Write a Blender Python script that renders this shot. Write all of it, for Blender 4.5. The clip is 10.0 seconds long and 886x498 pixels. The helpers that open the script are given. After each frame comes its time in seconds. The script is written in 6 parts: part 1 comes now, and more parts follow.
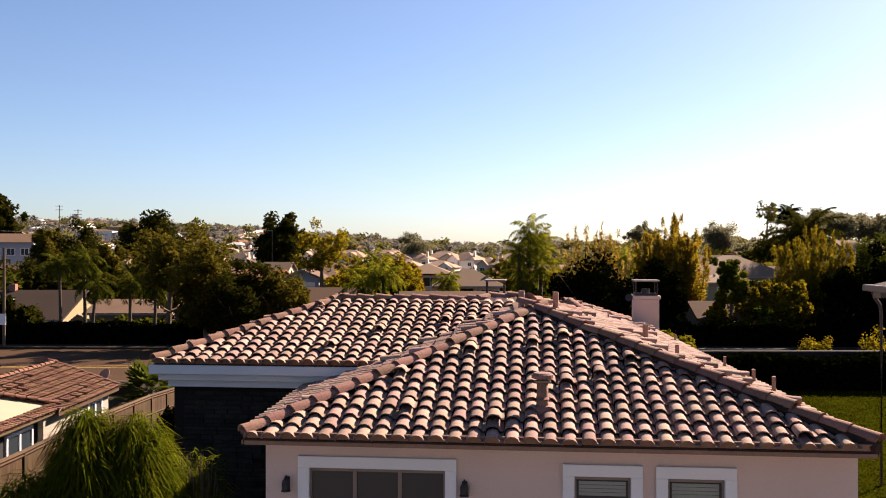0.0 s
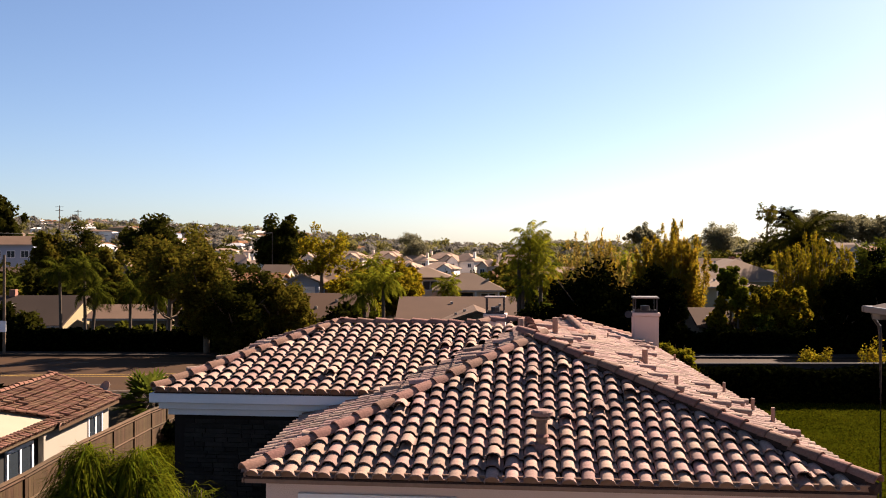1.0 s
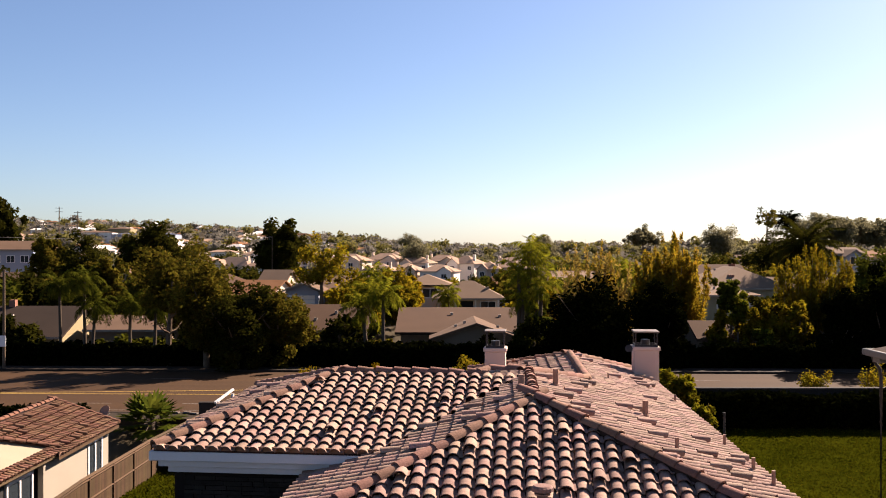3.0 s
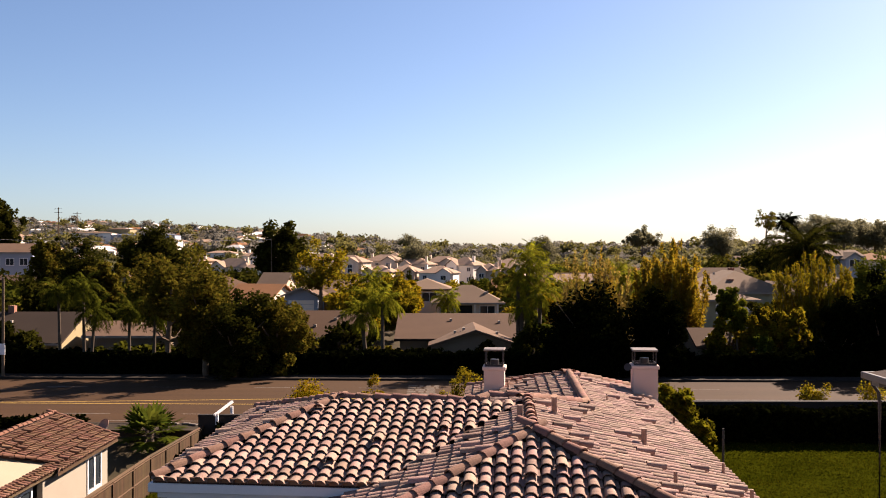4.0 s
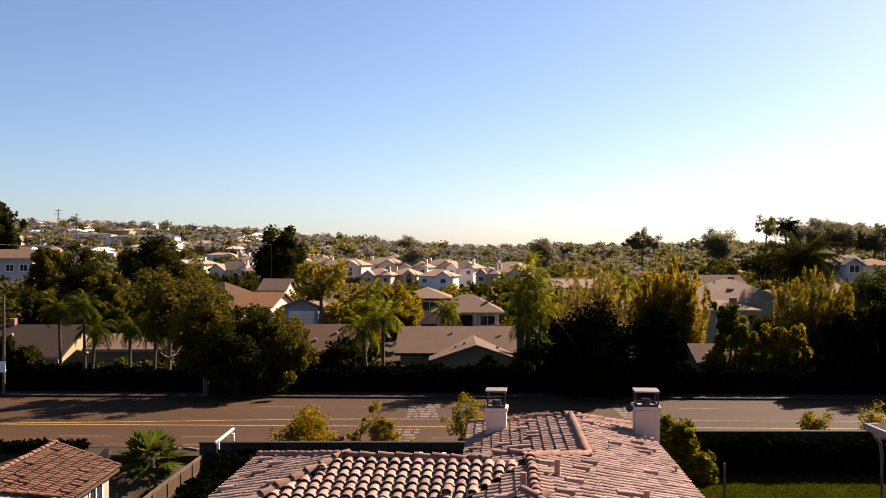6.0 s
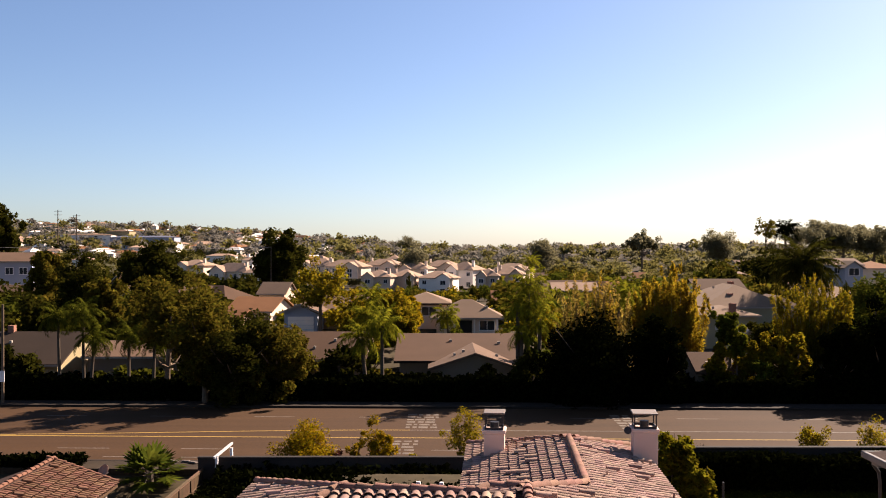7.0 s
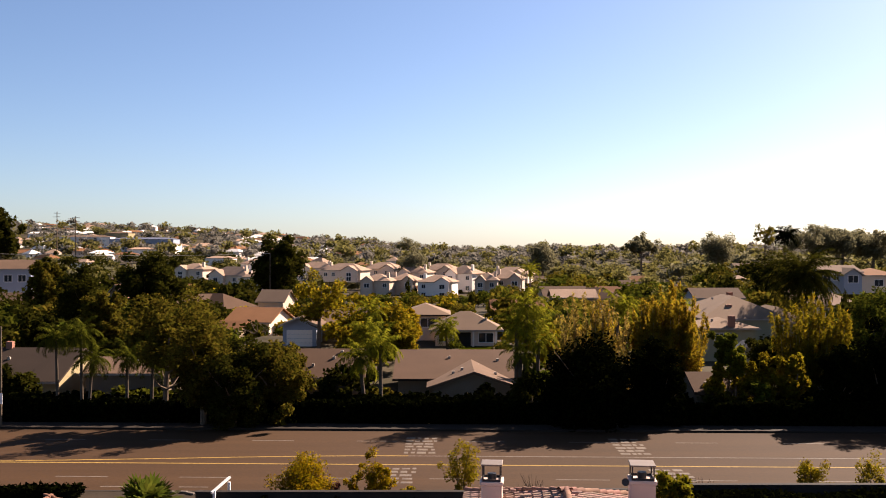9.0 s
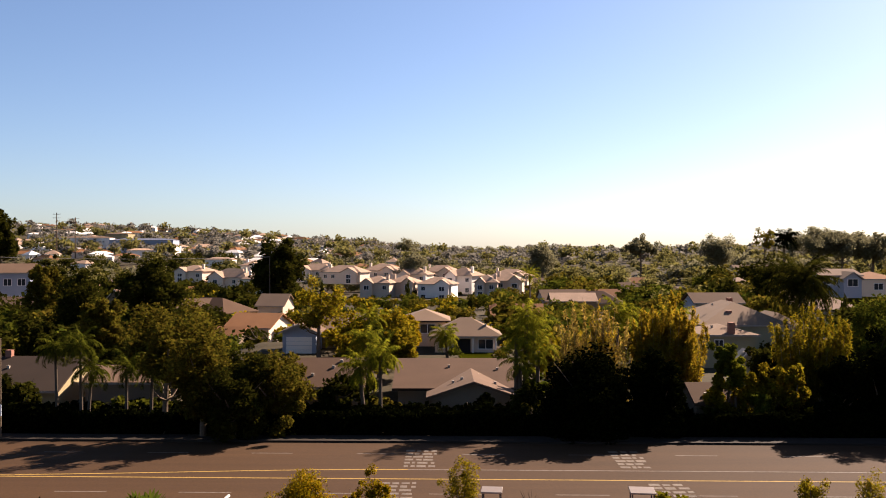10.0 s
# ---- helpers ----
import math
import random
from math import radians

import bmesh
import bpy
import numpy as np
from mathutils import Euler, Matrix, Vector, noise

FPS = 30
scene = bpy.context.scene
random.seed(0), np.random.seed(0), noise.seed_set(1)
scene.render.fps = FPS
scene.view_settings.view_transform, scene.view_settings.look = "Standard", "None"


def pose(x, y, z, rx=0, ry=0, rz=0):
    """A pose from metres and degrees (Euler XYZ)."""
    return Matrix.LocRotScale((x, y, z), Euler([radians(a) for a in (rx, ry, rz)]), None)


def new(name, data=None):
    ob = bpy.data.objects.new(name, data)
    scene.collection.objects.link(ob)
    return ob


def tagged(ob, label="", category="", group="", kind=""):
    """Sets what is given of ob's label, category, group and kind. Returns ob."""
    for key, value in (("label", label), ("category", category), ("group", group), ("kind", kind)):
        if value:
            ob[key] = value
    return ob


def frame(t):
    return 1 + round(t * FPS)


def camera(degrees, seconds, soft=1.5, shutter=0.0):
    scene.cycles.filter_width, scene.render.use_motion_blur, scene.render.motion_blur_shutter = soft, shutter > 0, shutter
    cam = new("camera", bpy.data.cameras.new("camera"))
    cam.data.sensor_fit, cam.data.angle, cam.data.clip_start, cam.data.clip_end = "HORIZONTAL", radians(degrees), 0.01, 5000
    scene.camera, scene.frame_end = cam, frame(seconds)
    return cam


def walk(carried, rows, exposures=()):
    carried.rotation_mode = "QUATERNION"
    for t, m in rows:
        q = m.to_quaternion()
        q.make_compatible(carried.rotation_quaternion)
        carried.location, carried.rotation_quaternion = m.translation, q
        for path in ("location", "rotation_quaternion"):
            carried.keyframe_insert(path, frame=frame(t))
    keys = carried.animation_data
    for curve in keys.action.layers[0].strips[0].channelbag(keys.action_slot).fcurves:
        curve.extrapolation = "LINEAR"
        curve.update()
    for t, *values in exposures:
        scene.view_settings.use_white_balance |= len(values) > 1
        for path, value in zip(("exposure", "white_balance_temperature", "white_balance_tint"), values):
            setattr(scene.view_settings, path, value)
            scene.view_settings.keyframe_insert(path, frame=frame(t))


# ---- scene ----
SCALE = 1.15  # metres to one unit of the plan below
cam = camera(51.0, 10.0, 1.0)
RISE, EYE = 6.6 * SCALE, 5.9 * SCALE
ROWS = [
    (0.0, 0.0, 0.0, 0.0, 0.000),
    (0.5, 0.0002, -0.0031, 0.0403, 0.000),
    (1.0, 0.0005, -0.0054, 0.0801, 0.000),
    (1.5, 0.0005, -0.0061, 0.1196, 0.000),
    (2.0, -0.001, -0.0045, 0.1593, 0.000),
    (2.5, -0.001, -0.0016, 0.1993, 0.000),
    (4.0, 0.0008, -0.0039, 0.3289, -0.050),
    (4.5, -0.0035, -0.0052, 0.3768, -0.055),
    (5.0, -0.0087, -0.0063, 0.4269, -0.060),
    (5.5, -0.0109, -0.0073, 0.4745, -0.065),
    (7.0, -0.0013, -0.002, 0.6275, -0.080),
    (7.5, 0.0038, -0.0006, 0.6819, -0.090),
    (8.0, 0.0080, 0.0028, 0.7409, -0.100),
    (8.5, 0.0090, 0.0061, 0.8026, -0.110),
    (9.0, 0.0085, 0.0089, 0.8694, -0.120),
    (9.5, 0.0070, 0.0131, 0.9347, -0.130),
    (10.0, 0.0080, 0.0164, 0.9969, -0.140),
]
walk(cam, [(t, pose(RISE * x, RISE * y, EYE + RISE * z, 90, 0, yaw)) for t, x, y, z, yaw in ROWS], [(0.0, 2.0, 6760, 18), (2.5, 1.94, 6760, 18), (5.0, 1.88, 6760, 18), (10.0, 1.92, 6760, 18)])

# ---- world and sun ----
SUN_AZ, SUN_EL = 46.0, 32.5
world = bpy.data.worlds.new("world")
scene.world = world
world.use_nodes = True
wn = world.node_tree
sky = wn.nodes.new("ShaderNodeTexSky")
sky.sky_type, sky.sun_disc = "NISHITA", False
sky.sun_elevation, sky.sun_rotation = radians(SUN_EL), radians(SUN_AZ)
sky.altitude, sky.air_density, sky.dust_density, sky.ozone_density = 0.0, 0.85, 0.65, 4.5
wn.nodes["Background"].inputs["Strength"].default_value = 0.0385
wn.links.new(sky.outputs[0], wn.nodes["Background"].inputs["Color"])
sun = new("sun", bpy.data.lights.new("sun", "SUN"))
sun.data.energy, sun.data.angle, sun.data.color = 5.0, radians(0.5), (1.0, 0.87, 0.72)
a, e = radians(SUN_AZ), radians(SUN_EL)
SUN_DIR = Vector((math.sin(a) * math.cos(e), math.cos(a) * math.cos(e), math.sin(e)))
sun.matrix_world = Matrix.Translation((60, 60, 60)) @ SUN_DIR.to_track_quat("Z", "Y").to_matrix().to_4x4()


# ---- materials ----
TONE = 0.83  # evens all base colours against the exposure


def mat(name, col, rough=0.8, vary=0.25, scale=3.0, fine=40.0, bump=0.3, metal=0.0, rand=0.0, spec=0.1, tint=None, island=False, stretch=None):
    """A surface with broad stains, fine grain and relief; rand varies it from piece to piece; tint is the colour it wears towards."""
    m = bpy.data.materials.new(name)
    m.use_nodes = True
    nt = m.node_tree
    n, link = nt.nodes, nt.links
    b = n["Principled BSDF"]
    b.inputs["Roughness"].default_value, b.inputs["Metallic"].default_value = rough, metal
    b.inputs["Specular IOR Level"].default_value = spec
    co = n.new("ShaderNodeTexCoord")
    n1, n2 = n.new("ShaderNodeTexNoise"), n.new("ShaderNodeTexNoise")
    n1.inputs["Scale"].default_value, n2.inputs["Scale"].default_value = scale, fine
    n1.inputs["Detail"].default_value, n2.inputs["Detail"].default_value = 5.0, 4.0
    for q in (n1, n2):
        link.new(co.outputs["Object"], q.inputs["Vector"])
    if stretch:
        mp = n.new("ShaderNodeMapping")
        mp.inputs["Scale"].default_value = stretch
        link.new(co.outputs["Object"], mp.inputs["Vector"])
        link.new(mp.outputs[0], n1.inputs["Vector"])
    mix = n.new("ShaderNodeMix")
    mix.data_type = "RGBA"
    dark = tuple(TONE * c * (1 - vary) for c in col)
    lite = tuple(TONE * c for c in (tint or (min(1.0, c * (1 + vary)) for c in col)))
    mix.inputs[6].default_value, mix.inputs[7].default_value = (*dark, 1), (*lite, 1)
    add = n.new("ShaderNodeMath")
    add.operation = "MULTIPLY_ADD"
    add.inputs[1].default_value = 0.45
    link.new(n2.outputs["Fac"], add.inputs[0])
    half = n.new("ShaderNodeMath")
    half.operation = "MULTIPLY"
    half.inputs[1].default_value = 0.55
    link.new(n1.outputs["Fac"], half.inputs[0])
    link.new(half.outputs[0], add.inputs[2])
    ramp = n.new("ShaderNodeMapRange")
    ramp.inputs["From Min"].default_value, ramp.inputs["From Max"].default_value = 0.3, 0.7
    link.new(add.outputs[0], ramp.inputs["Value"])
    link.new(ramp.outputs[0], mix.inputs[0])
    colour = mix.outputs[2]
    if rand:
        hsv = n.new("ShaderNodeHueSaturation")
        if island:
            src = n.new("ShaderNodeNewGeometry").outputs["Random Per Island"]
        else:
            src = n.new("ShaderNodeObjectInfo").outputs["Random"]
        mr = n.new("ShaderNodeMapRange")
        mr.inputs["To Min"].default_value, mr.inputs["To Max"].default_value = 1 - rand, 1 + rand
        link.new(src, mr.inputs["Value"])
        link.new(mr.outputs[0], hsv.inputs["Value"])
        wob = n.new("ShaderNodeMapRange")
        wob.inputs["To Min"].default_value, wob.inputs["To Max"].default_value = 0.5 - 0.03 * rand * 2, 0.5 + 0.03 * rand * 2
        mul = n.new("ShaderNodeMath")
        mul.operation = "FRACT"
        big = n.new("ShaderNodeMath")
        big.operation = "MULTIPLY"
        big.inputs[1].default_value = 7.31
        link.new(src, big.inputs[0])
        link.new(big.outputs[0], mul.inputs[0])
        link.new(mul.outputs[0], wob.inputs["Value"])
        link.new(wob.outputs[0], hsv.inputs["Hue"])
        link.new(colour, hsv.inputs["Color"])
        colour = hsv.outputs[0]
    link.new(colour, b.inputs["Base Color"])
    if bump:
        bp = n.new("ShaderNodeBump")
        bp.inputs["Strength"].default_value, bp.inputs["Distance"].default_value = bump, 0.02
        link.new(n2.outputs["Fac"], bp.inputs["Height"])
        link.new(bp.outputs[0], b.inputs["Normal"])
    return m


def leafmat(name, col, tint, glow=0.35, rand=0.35):
    """Leaves: sunlight comes through them from behind; each leaf has its own shade."""
    m = mat(name, col, 0.8, 0.3, 0.35, 3.0, 0.0, rand=rand, spec=0.0, tint=tint, island=True)
    nt = m.node_tree
    b = nt.nodes["Principled BSDF"]
    tr = nt.nodes.new("ShaderNodeBsdfTranslucent")
    src = b.inputs["Base Color"].links[0].from_socket
    nt.links.new(src, tr.inputs["Color"])
    sh = nt.nodes.new("ShaderNodeMixShader")
    sh.inputs[0].default_value = glow
    nt.links.new(b.outputs[0], sh.inputs[1])
    nt.links.new(tr.outputs[0], sh.inputs[2])
    nt.links.new(sh.outputs[0], nt.nodes["Material Output"].inputs["Surface"])
    return m


def glassmat(name, col=(0.02, 0.025, 0.03)):
    m = bpy.data.materials.new(name)
    m.use_nodes = True
    b = m.node_tree.nodes["Principled BSDF"]
    b.inputs["Base Color"].default_value = (*col, 1)
    b.inputs["Roughness"].default_value = 0.064
    b.inputs["Specular IOR Level"].default_value = 0.22
    return m


CLAY = mat("clay_tile", (0.30, 0.181, 0.137), 0.9, 0.28, 2.2, 30, 0.35, rand=0.26, tint=(0.385, 0.252, 0.200), spec=0.1)
NCLAY = mat("dark_clay_tile", (0.15, 0.068, 0.04), 0.9, 0.25, 2.2, 30, 0.35, rand=0.25, tint=(0.21, 0.112, 0.07), island=True, spec=0.1)
CAPM = mat("red_ridge_tile", (0.22, 0.108, 0.076), 0.9, 0.28, 2.2, 30, 0.35, rand=0.2, tint=(0.31, 0.17, 0.125), spec=0.1)
EAVE = mat("brown_eave_board", (0.26, 0.15, 0.10), 0.9, 0.2, 2, 20, 0.2)
CLAYJ = mat("clay_tile_joined", (0.30, 0.181, 0.137), 0.9, 0.28, 2.2, 30, 0.35, rand=0.26, tint=(0.385, 0.252, 0.200), island=True, spec=0.1)
# Darkened well below the tiles, painting shade into the gaps between them.
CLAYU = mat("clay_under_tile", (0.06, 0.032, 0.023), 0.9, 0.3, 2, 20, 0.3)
STUCCO = mat("pink_stucco", (0.66, 0.49, 0.41), 0.9, 0.06, 0.8, 60, 0.4)
CREAM = mat("cream_stucco", (0.30, 0.235, 0.13), 0.9, 0.06, 0.6, 50, 0.3)
WHITE = mat("white_paint", (0.78, 0.74, 0.71), 0.6, 0.05, 2, 30, 0.1)
# White moulding; the blue of the skylight is put into its paint.
FASCIA = mat("sky_tinted_fascia_paint", (0.66, 0.66, 0.68), 0.6, 0.06, 1.5, 30, 0.1)
METALD = mat("dark_metal", (0.05, 0.045, 0.045), 0.5, 0.3, 4, 30, 0.1, metal=0.4)
METALL = mat("galvanised_metal", (0.22, 0.175, 0.145), 0.5, 0.1, 4, 30, 0.1, metal=0.3)
PIPE = mat("rust_brown_pipe_paint", (0.32, 0.2, 0.15), 0.7, 0.2, 5, 40, 0.1)
COAT = mat("cream_roof_coating", (0.32, 0.265, 0.185), 0.9, 0.08, 0.6, 30, 0.2)
NWALL = mat("off_white_stucco", (0.31, 0.262, 0.205), 0.9, 0.06, 0.6, 50, 0.3)
WOOD = mat("weathered_fence_wood", (0.066, 0.038, 0.019), 0.85, 0.25, 3, 30, 0.3, rand=0.22)
ASPHALT = mat("asphalt", (0.051, 0.0248, 0.0098), 0.9, 0.3, 0.55, 8, 0.3, stretch=(0.05, 1.0, 1.0))
# Concrete darkened to near black: the trees' shade is put into the colour.
CONCRETE_SHADE = mat("concrete", (0.032, 0.023, 0.017), 0.9, 0.15, 0.5, 12, 0.2)
PALEROAD = mat("pale_worn_asphalt", (0.15, 0.11, 0.088), 0.9, 0.15, 0.3, 6, 0.2)
BOUNCEPAVE = mat("pale_bounce_concrete", (0.27, 0.225, 0.19), 0.9, 0.12, 0.5, 12, 0.2)
EARTH = mat("packed_brown_earth", (0.035, 0.024, 0.015), 0.95, 0.35, 0.6, 9, 0.3)
PAINTW = mat("worn_white_road_paint", (0.15, 0.12, 0.098), 0.8, 0.4, 3, 20, 0.1)
WORNW = mat("faded_road_lettering", (0.135, 0.105, 0.082), 0.8, 0.45, 1.5, 12, 0.1)
PAINTY = mat("worn_yellow_road_paint", (0.32, 0.2, 0.05), 0.8, 0.2, 3, 20, 0.1)
LAWN = mat("lawn", (0.018, 0.022, 0.001), 1.0, 0.35, 0.5, 14, 0.0, tint=(0.034, 0.035, 0.002), spec=0.0)
STONE = mat("dark_ledger_stone", (0.026, 0.022, 0.018), 0.9, 0.35, 3.0, 25, 0.5, rand=0.28)
SIDING = mat("dark_stained_siding", (0.016, 0.012, 0.010), 0.8, 0.3, 1.0, 14, 0.2)
DIRT = mat("dry_ground", (0.045, 0.036, 0.018), 0.95, 0.4, 0.06, 1.2, 0.2, tint=(0.08, 0.06, 0.035), spec=0.05)
WALLM = mat("dark_block_wall", (0.035, 0.028, 0.024), 0.9, 0.25, 0.8, 15, 0.3)
BARK = mat("bark", (0.13, 0.09, 0.06), 0.95, 0.35, 3, 18, 0.5)
PALMBARK = mat("palm_trunk", (0.095, 0.07, 0.05), 0.95, 0.3, 2, 14, 0.5)
GLASS = glassmat("window_glass")
# Near-black fill: the shade of rooms, recess and doorway as a colour.
SHADEFILL = mat("shade_fill_dark", (0.03, 0.028, 0.026), 0.9, 0.2, 2, 20, 0)
GREEN = leafmat("leaf_mid_green", (0.042, 0.054, 0.007), (0.10, 0.10, 0.010))
# Dark green leaves with deep shade put into the colour, almost black.
SHADEGREEN = leafmat("leaf_shade_dark_green", (0.002, 0.003, 0.001), (0.007, 0.008, 0.0015), 0.15)
DEEP = leafmat("leaf_deep_green", (0.015, 0.017, 0.003), (0.056, 0.052, 0.007), 0.35)
# Distance haze is mixed into this paler, greyer leaf colour.
HAZY = leafmat("leaf_haze_tinted_green", (0.165, 0.15, 0.082), (0.22, 0.195, 0.108), 0.5, 0.10)
YELLOW = leafmat("leaf_yellow_green", (0.15, 0.118, 0.008), (0.27, 0.19, 0.010), 0.55)
GOLD = leafmat("leaf_gold", (0.24, 0.165, 0.006), (0.32, 0.20, 0.007), 0.5)
BAMBOO = leafmat("leaf_bamboo", (0.21, 0.14, 0.008), (0.36, 0.235, 0.018), 0.62)
BAMBOOD = leafmat("leaf_bamboo_straw", (0.21, 0.145, 0.025), (0.36, 0.245, 0.05), 0.6)
PALM = leafmat("leaf_palm", (0.085, 0.10, 0.008), (0.24, 0.215, 0.015), 0.5)
PALMD = leafmat("leaf_palm_dark", (0.032, 0.040, 0.005), (0.10, 0.10, 0.010), 0.45)
OLIVE = leafmat("leaf_olive", (0.050, 0.042, 0.005), (0.15, 0.116, 0.014), 0.44, 0.35)
# Lightened leaf colour that stands in for haze over the further woods.
WOODR = leafmat("leaf_rise_woods_haze", (0.125, 0.112, 0.036), (0.20, 0.172, 0.052), 0.5, 0.15)
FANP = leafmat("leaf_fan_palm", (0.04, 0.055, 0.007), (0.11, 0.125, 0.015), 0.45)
# Pale, bluish leaf colour with the far hill's haze put in.
FARG = leafmat("leaf_far_woods_haze", (0.17, 0.155, 0.125), (0.225, 0.20, 0.165), 0.5, 0.10)


# ---- mesh helpers ----
def link_mesh(name, vs, fs, material, parent=None, label="", kind="", category="", smooth=False):
    me = bpy.data.meshes.new(name)
    me.from_pydata([tuple(v) for v in vs], [], fs)
    me.materials.append(material)
    if smooth:
        me.polygons.foreach_set("use_smooth", [True] * len(me.polygons))
    ob = new(name, me)
    ob.parent = parent
    return tagged(ob, label, category, "", kind)


def part(name, bm, material, parent=None, label="", smooth=False):
    me = bpy.data.meshes.new(name)
    bm.to_mesh(me)
    bm.free()
    me.materials.append(material)
    if smooth:
        me.polygons.foreach_set("use_smooth", [True] * len(me.polygons))
    ob = new(name, me)
    ob.parent = parent
    return tagged(ob, label)


def thing(name, m, label, category, group="", kind=""):
    ob = new(name)
    ob.empty_display_size = 0.2
    ob.matrix_basis = m
    return tagged(ob, label, category, group, kind)


def box(bm, x0, x1, y0, y1, z0, z1, bevel=0.0):
    r = bmesh.ops.create_cube(bm, size=1.0, matrix=Matrix.Translation(((x0 + x1) / 2, (y0 + y1) / 2, (z0 + z1) / 2))
                              @ Matrix.Diagonal((abs(x1 - x0), abs(y1 - y0), abs(z1 - z0), 1)))
    if bevel:
        edges = {ed for v in r["verts"] for ed in v.link_edges}
        bmesh.ops.bevel(bm, geom=list(edges), offset=bevel, segments=1, affect="EDGES")
    return bm


def boxed(name, dims, material, parent=None, label="", bevel=0.0):
    return part(name, box(bmesh.new(), *dims, bevel), material, parent, label)


def solid(bm, pts, thick):
    """A slab under a planar polygon: pts in order, thick downwards."""
    top = [bm.verts.new(p) for p in pts]
    low = [bm.verts.new((p[0], p[1], p[2] - thick)) for p in pts]
    bm.faces.new(top)
    bm.faces.new(low[::-1])
    for i in range(len(pts)):
        j = (i + 1) % len(pts)
        bm.faces.new((top[j], top[i], low[i], low[j]))
    bmesh.ops.recalc_face_normals(bm, faces=bm.faces[:])
    return bm


def solid_prism(bm, pts, off):
    a0 = [bm.verts.new(p) for p in pts]
    b0 = [bm.verts.new((p[0] + off[0], p[1] + off[1], p[2] + off[2])) for p in pts]
    bm.faces.new(a0)
    bm.faces.new(b0[::-1])
    for i in range(len(pts)):
        j = (i + 1) % len(pts)
        bm.faces.new((a0[j], a0[i], b0[i], b0[j]))
    bmesh.ops.recalc_face_normals(bm, faces=bm.faces[:])


def tube(bm, pts, radii, sides=8):
    """A tapered tube along points."""
    rings = []
    for i, p in enumerate(pts):
        p = Vector(p)
        d = Vector(pts[min(i + 1, len(pts) - 1)]) - Vector(pts[max(i - 1, 0)])
        q = d.to_track_quat("Z", "Y")
        rings.append([bm.verts.new(p + q @ Vector((radii[i] * math.cos(2 * math.pi * k / sides), radii[i] * math.sin(2 * math.pi * k / sides), 0))) for k in range(sides)])
    for r0, r1 in zip(rings, rings[1:]):
        for k in range(sides):
            bm.faces.new((r0[k], r0[(k + 1) % sides], r1[(k + 1) % sides], r1[k]))
    bm.faces.new(rings[0][::-1])
    bm.faces.new(rings[-1])
    return bm


def rng(seed):
    return np.random.default_rng(seed)


def leaves(rg, centres, spread, count, size, up=0.3, long=1.8, calm=0.0):
    """count leaves round each centre, turned at random; calm lays them flatter. Returns vertices and faces."""
    c = np.repeat(np.asarray(centres, float), count, axis=0)
    n = len(c)
    sp = np.asarray(spread, float)
    sp = np.repeat((sp if sp.ndim == 2 else sp.reshape(-1, 1)) * np.ones((len(centres), 3)), count, axis=0)
    d = rg.normal(size=(n, 3))
    d /= np.linalg.norm(d, axis=1)[:, None]
    c = c + d * sp * (rg.random((n, 1)) ** 0.45)
    ax = rg.normal(size=(n, 3))
    ax[:, 2] = ax[:, 2] * 0.6 - up
    ax /= np.linalg.norm(ax, axis=1)[:, None]
    side = rg.normal(size=(n, 3))
    if calm:
        ax[:, 2] *= 1 - calm
        side = side * (1 - calm)
        side[:, 2] += calm * 1.6
    sd = np.cross(ax, side)
    sd /= np.linalg.norm(sd, axis=1)[:, None] + 1e-9
    s = size * (0.6 + 0.8 * rg.random((n, 1)))
    v = np.stack([c - ax * s * long / 2, c + sd * s / 2, c + ax * s * long / 2, c - sd * s / 2], axis=1).reshape(-1, 3)
    f = np.arange(4 * n).reshape(-1, 4)
    return v, f


def leaf_ob(name, v, f, material, parent, label="", kind=""):
    me = bpy.data.meshes.new(name)
    me.vertices.add(len(v))
    me.vertices.foreach_set("co", np.ascontiguousarray(v, dtype=np.float32).ravel())
    k = f.shape[1]
    me.loops.add(f.size)
    me.loops.foreach_set("vertex_index", np.ascontiguousarray(f, dtype=np.int32).ravel())
    me.polygons.add(len(f))
    me.polygons.foreach_set("loop_start", np.arange(0, f.size, k, dtype=np.int32))
    me.polygons.foreach_set("loop_total", np.full(len(f), k, dtype=np.int32))
    me.update(calc_edges=True)
    me.validate()
    me.materials.append(material)
    ob = new(name, me)
    ob.parent = parent
    return tagged(ob, label, "", "", kind)


# ---- ground ----
def smooth(a, b, x):
    t = min(1.0, max(0.0, (x - a) / (b - a)))
    return t * t * (3 - 2 * t)


